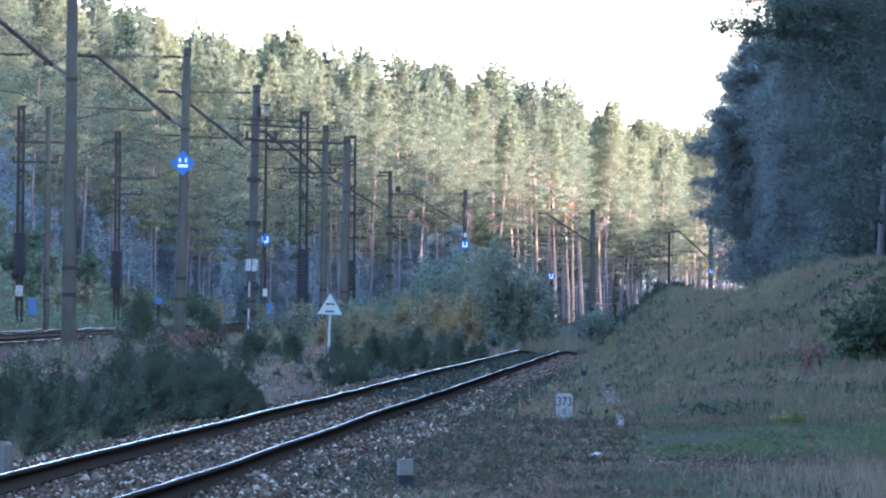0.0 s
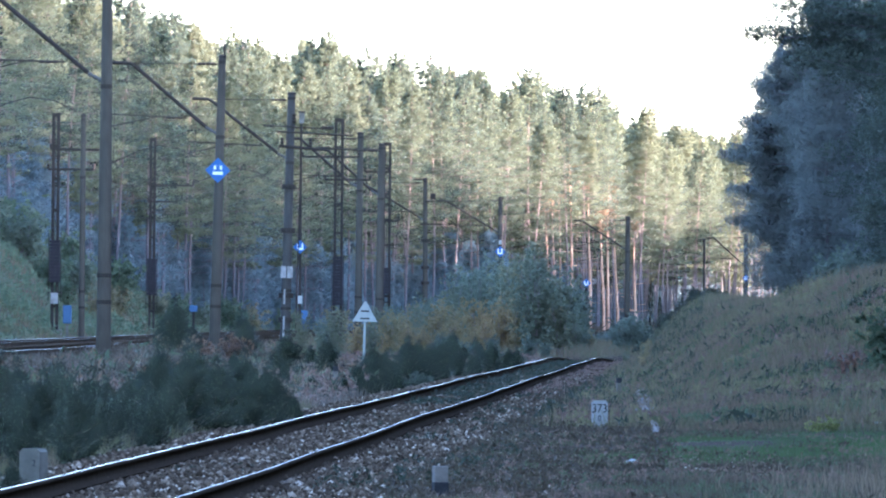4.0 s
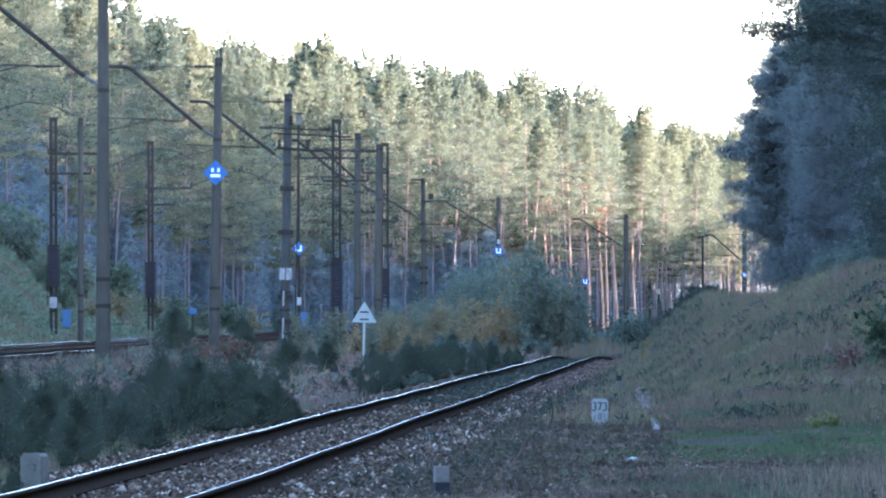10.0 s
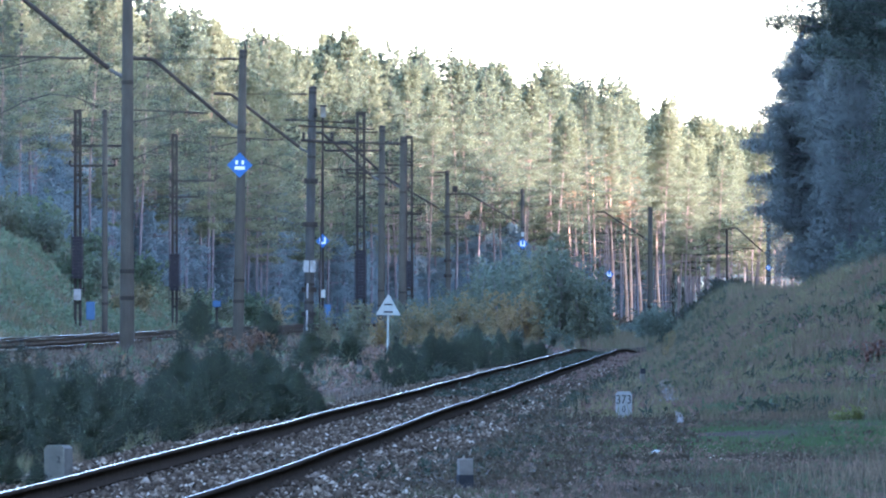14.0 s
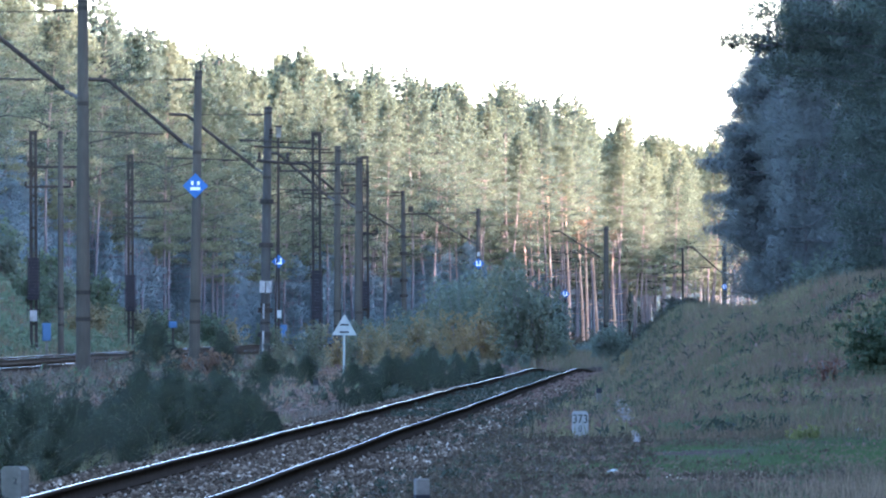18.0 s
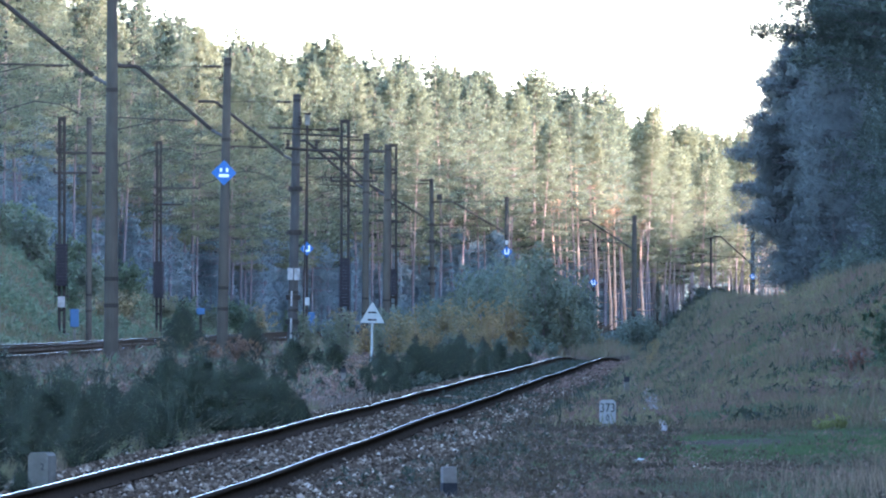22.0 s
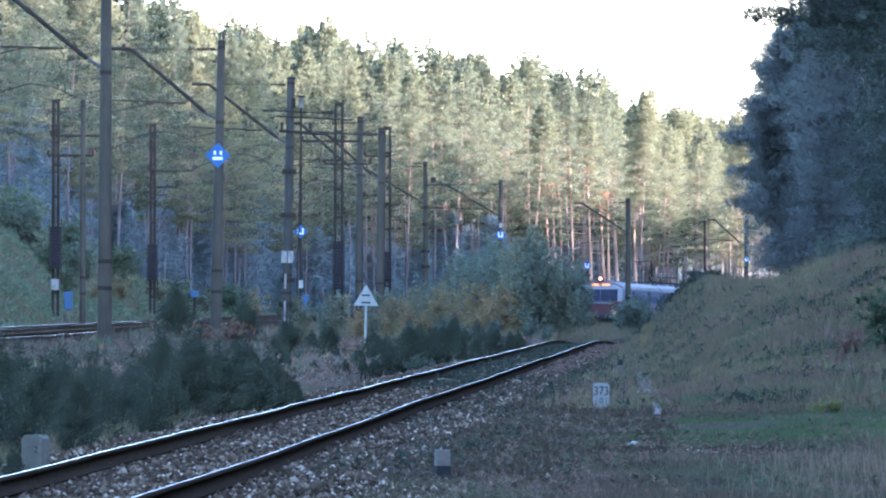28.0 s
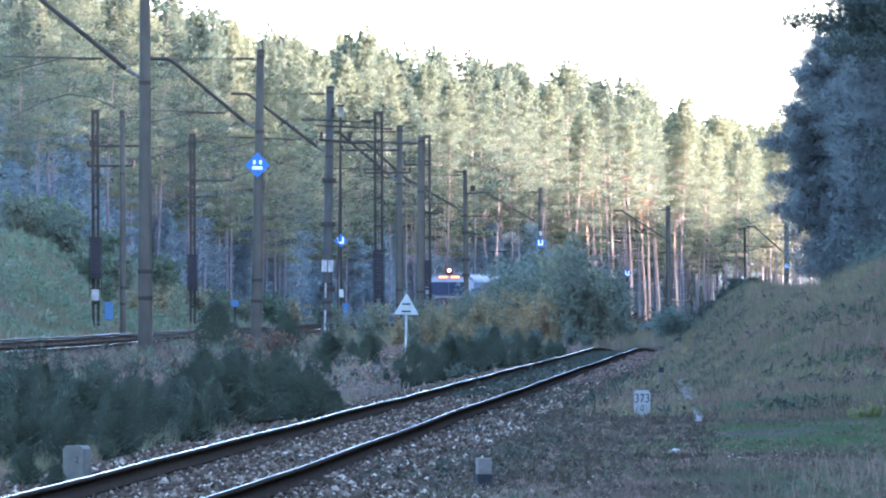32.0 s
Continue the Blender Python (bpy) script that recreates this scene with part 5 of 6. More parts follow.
    tagged(new("grass", grass_mesh("grass", 50000, (lambda y: main_x(y) + 6.5, lambda y: front_x(y) + 3, 470, 800), 0.5, 0.016, GRASS, 38)), "rough grass between the railway lines", "grass", kind="stuff")
    tagged(new("grass", grass_mesh("grass", 26000, (lambda y: main_x(y) + 5.9, lambda y: main_x(y) + 8.4, 215, 440), 0.46, 0.011, GRASS_BROWN, 45, patchy)), "tall dry grass along the main line's shoulder", "grass", kind="stuff")
    tagged(new("grass", grass_mesh("grass", 60000, (lambda y: main_x(y) - 12, lambda y: main_x(y) - 2.3, 430, 960), 0.5, 0.018, GRASS, 39)), "rough green and dry grass on the slope beyond the line", "grass", kind="stuff")


build_grass()


# ---- line equipment ----
def bar_plate(bm, cx, cz, w, h, y=-0.012, t=0.006):
    return box(bm, cx, y, cz, w, t, h)


def diamond_sign(parent, x, z, side, kind, y=-0.2):
    """Blue square plate standing on its corner, with white marks."""
    s = part("sign_plate", box(BM(), 0, 0, 0, side, 0.012, side, 0.01, pose(0, 0, 0, 0, 45, 0)), BLUE, parent, "blue diamond sign plate with white marks", pose(x, y, z))
    k = side
    if kind == "pair":
        marks = ((-0.17, 0.15, 0.13, 0.22), (0.17, 0.15, 0.13, 0.22), (0, -0.16, 0.56, 0.17))
    else:
        marks = ((-0.22, 0.1, 0.17, 0.5), (0.22, 0.1, 0.17, 0.5), (0, -0.2, 0.6, 0.18))
    for cx, cz, w, h in marks:
        part("white_mark", bar_plate(BM(), cx * k, cz * k, w * k, h * k), SIGN_WHITE, s)
    return s


def cantilever(t, z_top, reach=3.3, turn=0.0):
    """The bent tube that holds the overhead line out over the track, with stay, register tube and insulators."""
    c, s = math.cos(radians(turn)), math.sin(radians(turn))
    P = lambda a, z: (-a * c, -a * s, z)
    zt = z_top
    part("cantilever_tube", tube(BM(), [P(0.46, zt - 2.16), P(reach - 0.68, zt - 0.32), P(reach - 0.55, zt - 0.25), P(reach + 0.05, zt - 0.24)], 0.057, 8), STEEL, t)
    part("stay_rod", tube(BM(), [P(0.0, zt - 0.2), P(reach - 0.6, zt - 0.24)], 0.013, 5), STEEL, t)
    part("insulator", tube(BM(), [P(0.2 + 0.07 * i, zt - 0.205) for i in range(9)], [0.028, 0.05] * 4 + [0.028], 8), STEEL, t)
    part("insulator", tube(BM(), [P(0.1 + 0.06 * i, zt - 2.36 + 0.03 * i) for i in range(7)], [0.035, 0.06] * 3 + [0.035], 8), PORCELAIN, t, "pale glazed insulator")
    part("register_tube", tube(BM(), [P(1.05, zt - 1.9), P(reach + 0.1, zt - 1.84)], 0.022, 6), STEEL, t)
    part("insulator", tube(BM(), [P(1.2 + 0.08 * i, zt - 1.9) for i in range(7)], [0.025, 0.042] * 3 + [0.025], 8), STEEL, t)
    part("register_brace", tube(BM(), [P(reach - 1.5, zt - 1.86), P(reach + 0.1, zt - 2.25)], 0.018, 6), STEEL, t)
    part("steady_arm", tube(BM(), [P(0.75, zt - 3.1), P(1.3, zt - 2.85), P(1.9, zt - 2.78), P(2.5, zt - 2.95), P(reach - 0.1, zt - 3.35)], 0.016, 6), STEEL, t)
    part("dropper", tube(BM(), [P(reach - 0.1, zt - 0.36), P(reach - 0.1, zt - 3.35)], 0.008, 5), STEEL, t)


def concrete_mast(x, y, zb, zt, r0, r1, label, lean=0.0, reach=3.3, turn=0.0, arm=True, mat=None):
    t = empty("catenary_mast", pose(x, y, zb, 0, lean, 0), label, "catenary mast", "masts along the main line")
    h = zt - zb
    zs = [-0.4, 0.0, h * 0.35, h * 0.7, h]
    part("pole", tube(BM(), [(0, 0, z) for z in zs], [r0 + (r1 - r0) * max(z, 0) / h for z in zs], 14), mat or CONCRETE, t)
    part("cap", tube(BM(), [(0, 0, h), (0, 0, h + 0.06), (0, 0, h + 0.1)], [r1 * 1.1, r1 * 1.1, r1 * 0.5], 12), STEEL, t)
    for z in (0.17, 0.24, 0.735, 0.985):
        rr = (r0 + (r1 - r0) * z) * 1.06
        part("clamp_band", tube(BM(), [(0, 0, h * z - 0.05), (0, 0, h * z + 0.05)], rr, 12), STEEL, t)
    if arm:
        cantilever(t, h, reach, turn)
    return t


def lattice_mast(x, y, zb, zt, label, w=0.34, weight=None, arms=()):
    """Two channel legs with cross pieces; some carry a stack of tension weights."""
    t = empty("lattice_mast", pose(x, y, zb), label, "catenary mast", "steel masts along the main line")
    h = zt - zb
    for sx in (-1, 1):
        part("leg", box(BM(), sx * w / 2, 0, h / 2 - 0.2, 0.12, 0.2, h + 0.4, 0.008), STEEL, t)
    n = int(h / 1.15)
    for i in range(n + 1):
        z = h * i / n
        part("batten", box(BM(), 0, -0.07, min(z, h - 0.06), w, 0.03, 0.12), STEEL, t)
    part("top_plate", box(BM(), 0, 0, h + 0.02, w + 0.16, 0.24, 0.05), STEEL, t)
    part("footing", box(BM(), 0, 0, 0.1, 0.6, 0.6, 0.5, 0.04), PALE_CONCRETE, t)
    if weight:
        z0, z1, ox, ww = weight
        st = part("tension_weight", tube(BM(), [(0, 0, z0), (0, 0, z1)], 0.03, 6), STEEL, t, "stack of dark iron tension weights", pose(ox, -0.3, 0))
        k = int((z1 - z0) / 0.13)
        for i in range(k):
            zz = z0 + (z1 - z0) * (i + 0.5) / k
            part("weight_disc", box(BM(), 0, 0, zz, ww, 0.26, (z1 - z0) / k * 0.9, 0.012), IRON, st)
        part("weight_cable", tube(BM(), [(ox, -0.3, z1), (ox, -0.3, h - 0.4)], 0.012, 5), STEEL, t)
        part("weight_guide", box(BM(), ox, -0.3, z0 - 0.4, ww + 0.12, 0.06, 0.05), STEEL, t)
        for sx in (-1, 1):
            part("guide_rod", tube(BM(), [(ox + sx * ww * 0.56, -0.3, z0 - 0.75), (ox + sx * ww * 0.56, -0.3, z1 + 0.3)], 0.014, 5), STEEL, t)
    for z, a, b in arms:
        part("cross_arm", box(BM(), (a + b) / 2, -0.12, z, b - a, 0.07, 0.09), STEEL, t)
        for e in (a, b):
            part("insulator", tube(BM(), [(e, -0.12, z + 0.02 + 0.05 * i) for i in range(5)], [0.03, 0.06, 0.03, 0.06, 0.02], 8), STEEL, t)
    return t


def build_masts():
    con = "weathered grey concrete catenary mast with a bent steel cantilever"
    concrete_mast(-9.24, 305.5, gz(-9.24, 305.5), 9.7, 0.185, 0.125, con, 0.1, 3.4)
    m = concrete_mast(-8.18, 384.2, gz(-8.18, 384.2), 9.58, 0.18, 0.115, "weathered concrete catenary mast carrying a blue diamond sign", 1.0, 3.4)
    part("spike", tube(BM(), [(0.06, 0, 9.2), (0.06, 0, 9.75)], 0.03, 6), STEEL, m)
    diamond_sign(m, -0.04, 6.08 - gz(-8.18, 384.2), 0.56, "pair")
    # mast with switch gear
    z3 = gz(-7.12, 456.3)
    m = concrete_mast(-7.12, 456.3, z3, 9.74, 0.19, 0.14, "dark mast carrying switch gear and white plates", 1.0, 3.6, mat=DARK_CONCRETE)
    h = 9.74 - z3
    for z, a, b, r in ((h - 1.2, -1.05, 1.55, 0.026), (h - 1.95, -0.4, 1.0, 0.055), (h - 1.97, 1.0, 3.2, 0.026), (h - 1.42, -0.5, 2.3, 0.034)):
        part("cross_arm", tube(BM(), [(a, -0.15, z + 0.05), (b, -0.15, z - 0.04)], r, 6), STEEL, m)
    for x, z in ((0.12, h - 1.05), (-0.3, h - 1.95), (0.75, h - 1.93)):
        part("insulator", tube(BM(), [(x, -0.15, z + 0.06 * i) for i in range(7)], [0.04, 0.075] * 3 + [0.03], 8), STEEL, m)
    for a in (-1.0, 1.15, 2.9):
        zz = h - 1.17 if a < 2 else h - 1.98
        part("insulator", tube(BM(), [(a + 0.06 * i, -0.15, zz) for i in range(8)], [0.03, 0.06] * 4, 8), STEEL, m)
    part("switch_box", box(BM(), 0.4, -0.15, h - 0.86, 0.2, 0.2, 0.4, 0.03), PALE_CONCRETE, m, "pale switch box")
    part("switch_box_lid", box(BM(), 0.4, -0.15, h - 0.63, 0.26, 0.26, 0.07, 0.015), STEEL, m)
    for z in (h - 3.5, h - 5.1, 2.0, 1.1):
        part("clamp_band", tube(BM(), [(0, 0, z), (0, 0, z + 0.18)], 0.27, 10), STEEL, m)
    for x in (-0.12, 0.12):
        part("white_plate", box(BM(), x, -0.25, 3.19 - z3, 0.2, 0.02, 0.44, 0.01), STONE_PAINT, m, "white enamel plate")
    for zc, zl in ((2.05, 0.55), (0.95, 0.75)):
        part("cable_guard", box(BM(), -0.06, -0.24, zc, 0.07, 0.05, zl, 0.01), STONE_PAINT, m, "white cable guard")
    part("control_rod", tube(BM(), [(0.4, -0.2, 0.6), (0.4, -0.2, h - 0.9)], 0.025, 6), STEEL, m)
    # slim pole with a sign, meter box and blue cabinet
    z = gz(-6.87, 470)
    t = empty("sign_pole", pose(-6.78, 470, z), "slim steel pole with a blue diamond sign and white plate", "sign pole")
    part("pole", tube(BM(), [(0, 0, -0.2), (0, 0, 9.0)], [0.055, 0.04], 8), STEEL, t)
    diamond_sign(t, 0, 4.2 - z, 0.38, "u", -0.08)
    part("white_plate", box(BM(), 0.02, -0.08, 2.2 - z, 0.16, 0.02, 0.3), WHITE_PAINT, t)
    for x, y, s, zc in ((-6.72, 476, 1.1, 1.38), (-16.2, 488, 0.95, 1.55), (-11.5, 500, 0.35, 1.83)):
        z = gz(x, y)
        up = zc - z
        c = empty("equipment_cabinet", pose(x, y, z), "blue painted trackside equipment cabinet on a post", "cabinet", "trackside cabinets")
        part("body", box(BM(), 0, 0, up, 0.34, 0.3, 0.75 * s, 0.03), BLUE_BOX, c)
        part("door", box(BM(), 0, -0.16, up, 0.27, 0.02, 0.66 * s, 0.008), BLUE_BOX, c)
        part("post", box(BM(), 0, 0, up / 2 - 0.1, 0.1, 0.1, up + 0.2, 0.01), STEEL if s < 0.5 else PALE_CONCRETE, c)
    lat = "dark steel lattice mast with stacked tension weights"
    w = lambda x, y: gz(x, y)
    lattice_mast(-6.22, 547.5, w(-6.22, 547.5), 10.3, lat, 0.3, (1.85, 4.0, 0.0, 0.46), ((8.4, -1.6, 0.9), (7.4, -0.6, 1.4)))
    lattice_mast(-4.54, 608.4, w(-4.54, 608.4), 10.1, lat, 0.28, (2.6, 3.9, 0.0, 0.38), ((8.6, -1.1, 0.1), (6.2, -0.2, 0.6)))
    lattice_mast(-17.05, 498, w(-17.05, 498), 9.6, lat, 0.2, (2.25, 3.95, 0.0, 0.44), ((7.6, -0.2, 2.2), (6.8, -0.3, 1.5)))
    lattice_mast(-16.05, 608, w(-16.05, 608), 10.2, lat, 0.2, (2.0, 3.8, 0.0, 0.48), ((7.4, -0.2, 2.0), (6.6, -0.2, 1.2)))
    part("white_plate", box(BM(), 0.0, 0, 0, 0.3, 0.02, 0.44, 0.01), STONE_PAINT, bpy.data.objects["lattice_mast.002"], "white plate below the weights", pose(0, -0.35, 2.2 - w(-17.05, 498)))
    plain = "plain weathered concrete catenary mast"
    concrete_mast(-5.39, 554.5, w(-5.39, 554.5), 9.75, 0.17, 0.13, plain, 0.3, 3.3)
    concrete_mast(-4.75, 592, w(-4.75, 592), 9.77, 0.2, 0.15, plain, 0.4, 3.2)
    m = concrete_mast(-3.12, 730, w(-3.12, 730), 9.7, 0.17, 0.12, "mast with cross arms and insulators", -0.4, 4.2)
    h = 9.7 - w(-3.12, 730)
    for z, a, b in ((h - 1.3, 0.0, 0.7), (h - 2.65, -0.3, 1.0), (h - 0.02, -0.7, 0.0)):
        part("cross_arm", box(BM(), (a + b) / 2, -0.15, z, b - a, 0.08, 0.09), STEEL, m)
    part("switch_box", box(BM(), 0.45, -0.15, h - 1.0, 0.3, 0.2, 0.35, 0.02), STEEL, m)
    for z in (h - 3.7, h - 5.3, h - 6.2):
        part("clamp_band", tube(BM(), [(0, 0, z), (0, 0, z + 0.18)], 0.24, 10), STEEL, m)
    z = w(1.46, 849)
    m = concrete_mast(1.46, 849, z, 9.79, 0.17, 0.14, "grey mast with cantilever and blue diamond sign", 0.0, 4.3, -8)
    diamond_sign(m, 0, 6.1 - z, 0.56, "u")
    part("white_plate", box(BM(), 0, -0.22, 6.75 - z, 0.2, 0.02, 0.3), WHITE_PAINT, m)
    z = w(10.98, 912.6)
    concrete_mast(10.98, 912.6, z, 9.05, 0.2, 0.17, plain, 0.0, 4.0, -8)
    z = w(8.3, 952)
    t = empty("sign_pole", pose(8.3, 952, z), "slim pole with a blue diamond sign", "sign pole")
    part("pole", tube(BM(), [(0, 0, -0.2), (0, 0, 4.6 - z)], 0.06, 8), STEEL, t)
    diamond_sign(t, 0, 4.29 - z, 0.52, "u", -0.1)
    z = w(21.5, 995.5)
    m = concrete_mast(21.5, 995.5, z, 8.4, 0.2, 0.17, "grey mast with cantilever and blue diamond sign", 0.0, 3.2, -8)
    diamond_sign(m, 0.02, 4.96 - z, 0.42, "u")
    concrete_mast(-15.7, 490, w(-15.7, 490), 9.4, 0.125, 0.1, "slim grey concrete mast with short cross bars", 0.0, arm=False)
    for x, y, zt in ((18.4, 1010, 8.2),):
        t = empty("steel_pole", pose(x, y, w(x, y)), "thin dark steel pole with a short cross bar", "pole", "thin poles")
        part("pole", tube(BM(), [(0, 0, -0.2), (0, 0, zt - w(x, y))], 0.09, 8), STEEL, t)
        part("cross_bar", box(BM(), 0.0, -0.08, zt - w(x, y) - 0.1, 0.9, 0.06, 0.08), STEEL, t)


build_masts()


# ---- signs and posts near the single track ----
def plate_text(word, size, m, parent, material, name="lettering", stretch=1.0):
    c = bpy.data.curves.new(name, "FONT")
    c.body, c.size, c.align_x, c.align_y, c.extrude = word, size, "CENTER", "CENTER", 0.003
    tmp = bpy.data.objects.new("tmp", c)
    scene.collection.objects.link(tmp)
    me = bpy.data.meshes.new_from_object(tmp.evaluated_get(bpy.context.evaluated_depsgraph_get()))
    bpy.data.objects.remove(tmp)
    me.materials.clear()
    ob = part(name, me, material, parent, m=m)
    ob.scale = (stretch, 1, 1)
    return ob


def slab(bm, outline, t):
    """A flat plate with an outline in the x-z plane, t thick."""
    a = [bm.verts.new((x, -t / 2, z)) for x, z in outline]
    b = [bm.verts.new((x, t / 2, z)) for x, z in outline]
    bm.faces.new(a)
    bm.faces.new(b[::-1])
    n = len(a)
    for i in range(n):
        bm.faces.new((a[i], b[i], b[(i + 1) % n], a[(i + 1) % n]))
    bmesh.ops.recalc_face_normals(bm, faces=bm.faces)
    return bm


def build_posts():
    z = gz(-3.25, 353)
    t = empty("warning_sign", pose(-3.25, 353, z, 0, 0.9, 0), "white triangular railway warning sign with two black bars on a post", "railway sign")
    part("post", tube(BM(), [(0, 0.02, -0.3), (0, 0.02, 1.9)], 0.032, 10), WHITE_PAINT, t)
    top = 2.02 - z
    part("plate", slab(BM(), [(-0.36, top - 0.58), (0.36, top - 0.58), (0.02, top), (-0.02, top)], 0.02), WHITE_PAINT, t, "white triangular plate", pose(0, -0.04, 0))
    part("black_bar", box(BM(), 0, -0.058, top - 0.28, 0.24, 0.012, 0.045), BLACK_PAINT, t)
    part("black_bar", box(BM(), 0, -0.058, top - 0.49, 0.26, 0.012, 0.045), BLACK_PAINT, t)

    def kilometre_stone(x, y, w, h, turn, lines, label, paint, top_round=0.03):
        zz = gz(x, y)
        s = empty("kilometre_stone", pose(x, y, zz, 0, 0, turn), label, "kilometre stone", "kilometre stones")
        o = [(-w / 2, -0.3), (w / 2, -0.3), (w / 2, h - top_round), (w / 2 - top_round, h), (-w / 2 + top_round, h), (-w / 2, h - top_round)]
        part("stone", slab(BM(), o, 0.16), paint, s)
        for word, size, dx, dz, st in lines:
            plate_text(word, size, pose(dx, -0.084, dz, 90, 0, 0), s, BLACK_PAINT, stretch=st)
        return s

    kilometre_stone(1.76, 178, 0.235, 0.42, 0, [("373", 0.18, 0, 0.30, 0.84), ("0", 0.13, 0, 0.16, 0.8)], "white-painted concrete kilometre stone with black numerals", STONE_PAINT)
    kilometre_stone(-3.92, 109.5, 0.2, 0.40, -25, [("2", 0.085, 0.045, 0.27, 0.9)], "grey-white concrete kilometre stone beside the saplings", PALE_CONCRETE)

    def marker(x, y, w, h, label, pale, dark_top):
        zz = gz(x, y)
        p = empty("marker_post", pose(x, y, zz, 0, random.uniform(-2, 2), 12), label, "marker post", "marker posts")
        part("post", box(BM(), 0, 0, h / 2 - 0.15, w, w, h + 0.3, 0.012), pale, p)
        if dark_top:
            part("top", box(BM(), 0, 0, h - 0.03, w * 1.08, w * 1.08, 0.1, 0.01), BLACK_PAINT, p, "black painted top")
        else:
            part("base", box(BM(), 0, 0, 0.04, w * 1.06, w * 1.06, 0.2, 0.01), BLACK_PAINT, p, "dark painted base")
    marker(-0.32, 109.5, 0.125, 0.28, "short pale concrete marker post in ballast", MARKER_GREY, False)
    marker(2.63, 230.5, 0.085, 0.48, "short post with a black top at the bank foot", PALE_CONCRETE, True)
    marker(-2.88, 251.7, 0.09, 0.55, "short grey post with a dark top in dry grass", MARKER_GREY, True)
    # bare pale stones at the bank foot
    rng = np.random.default_rng(77)
    q = rng.random(150)
    far, near = 188 + 46 * q, 164 + 28 * q[:90]
    k = np.concatenate([np.stack([far * (0.0137 - 0.0006 * q) + rng.normal(0, 0.05, 150), far], 1), np.stack([near * (0.0146 - 0.0008 * q[:90]) + rng.normal(0, 0.02, 90), near], 1)])
    c = np.stack([k[:, 0], k[:, 1], ground_z(k[:, 0], k[:, 1]) + np.where(np.arange(len(k)) < 150, 0.2, 0.1)], 1)
    me = stones_mesh("rubble", c, rng.uniform(0.016, 0.036, len(c)))
    me.materials.clear()
    me.materials.append(SAND)
    tagged(new("rubble", me), "pale sandy rubble in a scar at the bank foot", "rubble", kind="stuff")
    # bare gravelly patch in the turf
    a, r = rng.uniform(0, 6.28, 1500), np.sqrt(rng.random(1500))
    gx, gy = 2.75 + 0.62 * r * np.cos(a), 136 + 12 * r * np.sin(a)
    patch = stones_mesh("gravel_patch", np.stack([gx, gy, ground_z(gx, gy) + 0.03], 1), rng.uniform(0.01, 0.022, 1500))
    tagged(new("gravel_patch", patch), "bare patch of grey gravel in the turf", "gravel", kind="stuff")
    for x, y, s in ((1.67, 133, 0.045), (5.67, 175, 0.034)):
        bm = BM()
        bmesh.ops.create_icosphere(bm, subdivisions=2, radius=s)
        for vv in bm.verts:
            vv.co += Vector((noise.noise(vv.co * 20), noise.noise(vv.co * 20 + Vector((3, 1, 2))), noise.noise(vv.co * 17))) * s * 0.5
            vv.co.z *= 0.5
            vv.co.x *= 1.3
        tagged(part("litter", bm, WHITE_PAINT, None, m=pose(x, y, gz(x, y) + 0.05 + s * 0.5)), "crumpled white scrap of litter on grass", "litter")


build_posts()

# ---- train ----
ROOF = surface("train_roof", (0.11, 0.11, 0.1), (0.16, 0.16, 0.148), 3, 0.7, 0, (0.18, 0.18, 0.165), relief=0.05)
BAND = surface("train_window_band", (0.07, 0.085, 0.105), (0.095, 0.11, 0.13), 3, 0.75, relief=0.03)
LOWER = surface("train_lower_panel", (0.088, 0.078, 0.078), (0.12, 0.10, 0.098), 3, 0.75, 0, (0.135, 0.112, 0.108), relief=0.03)
CAB_WHITE = surface("train_cab_white", (0.15, 0.165, 0.16), (0.21, 0.225, 0.215), 3, 0.75, relief=0.03)
CAB_RED = surface("train_cab_red", (0.055, 0.028, 0.027), (0.085, 0.042, 0.039), 3, 0.65, relief=0.03)
GLASS = surface("dark_train_glass", (0.015, 0.02, 0.03), (0.03, 0.035, 0.05), 2, 0.62, relief=0.01)
UNDER = surface("train_underframe", (0.03, 0.028, 0.027), (0.07, 0.06, 0.055), 4, 0.85)
LAMP = glow("headlamp_glow", (1.0, 0.46, 0.2), 0.32)
AMBER = glow("amber_display_glow", (1.0, 0.33, 0.1), 0.13)
HALF, CAR = 1.68, 18.4


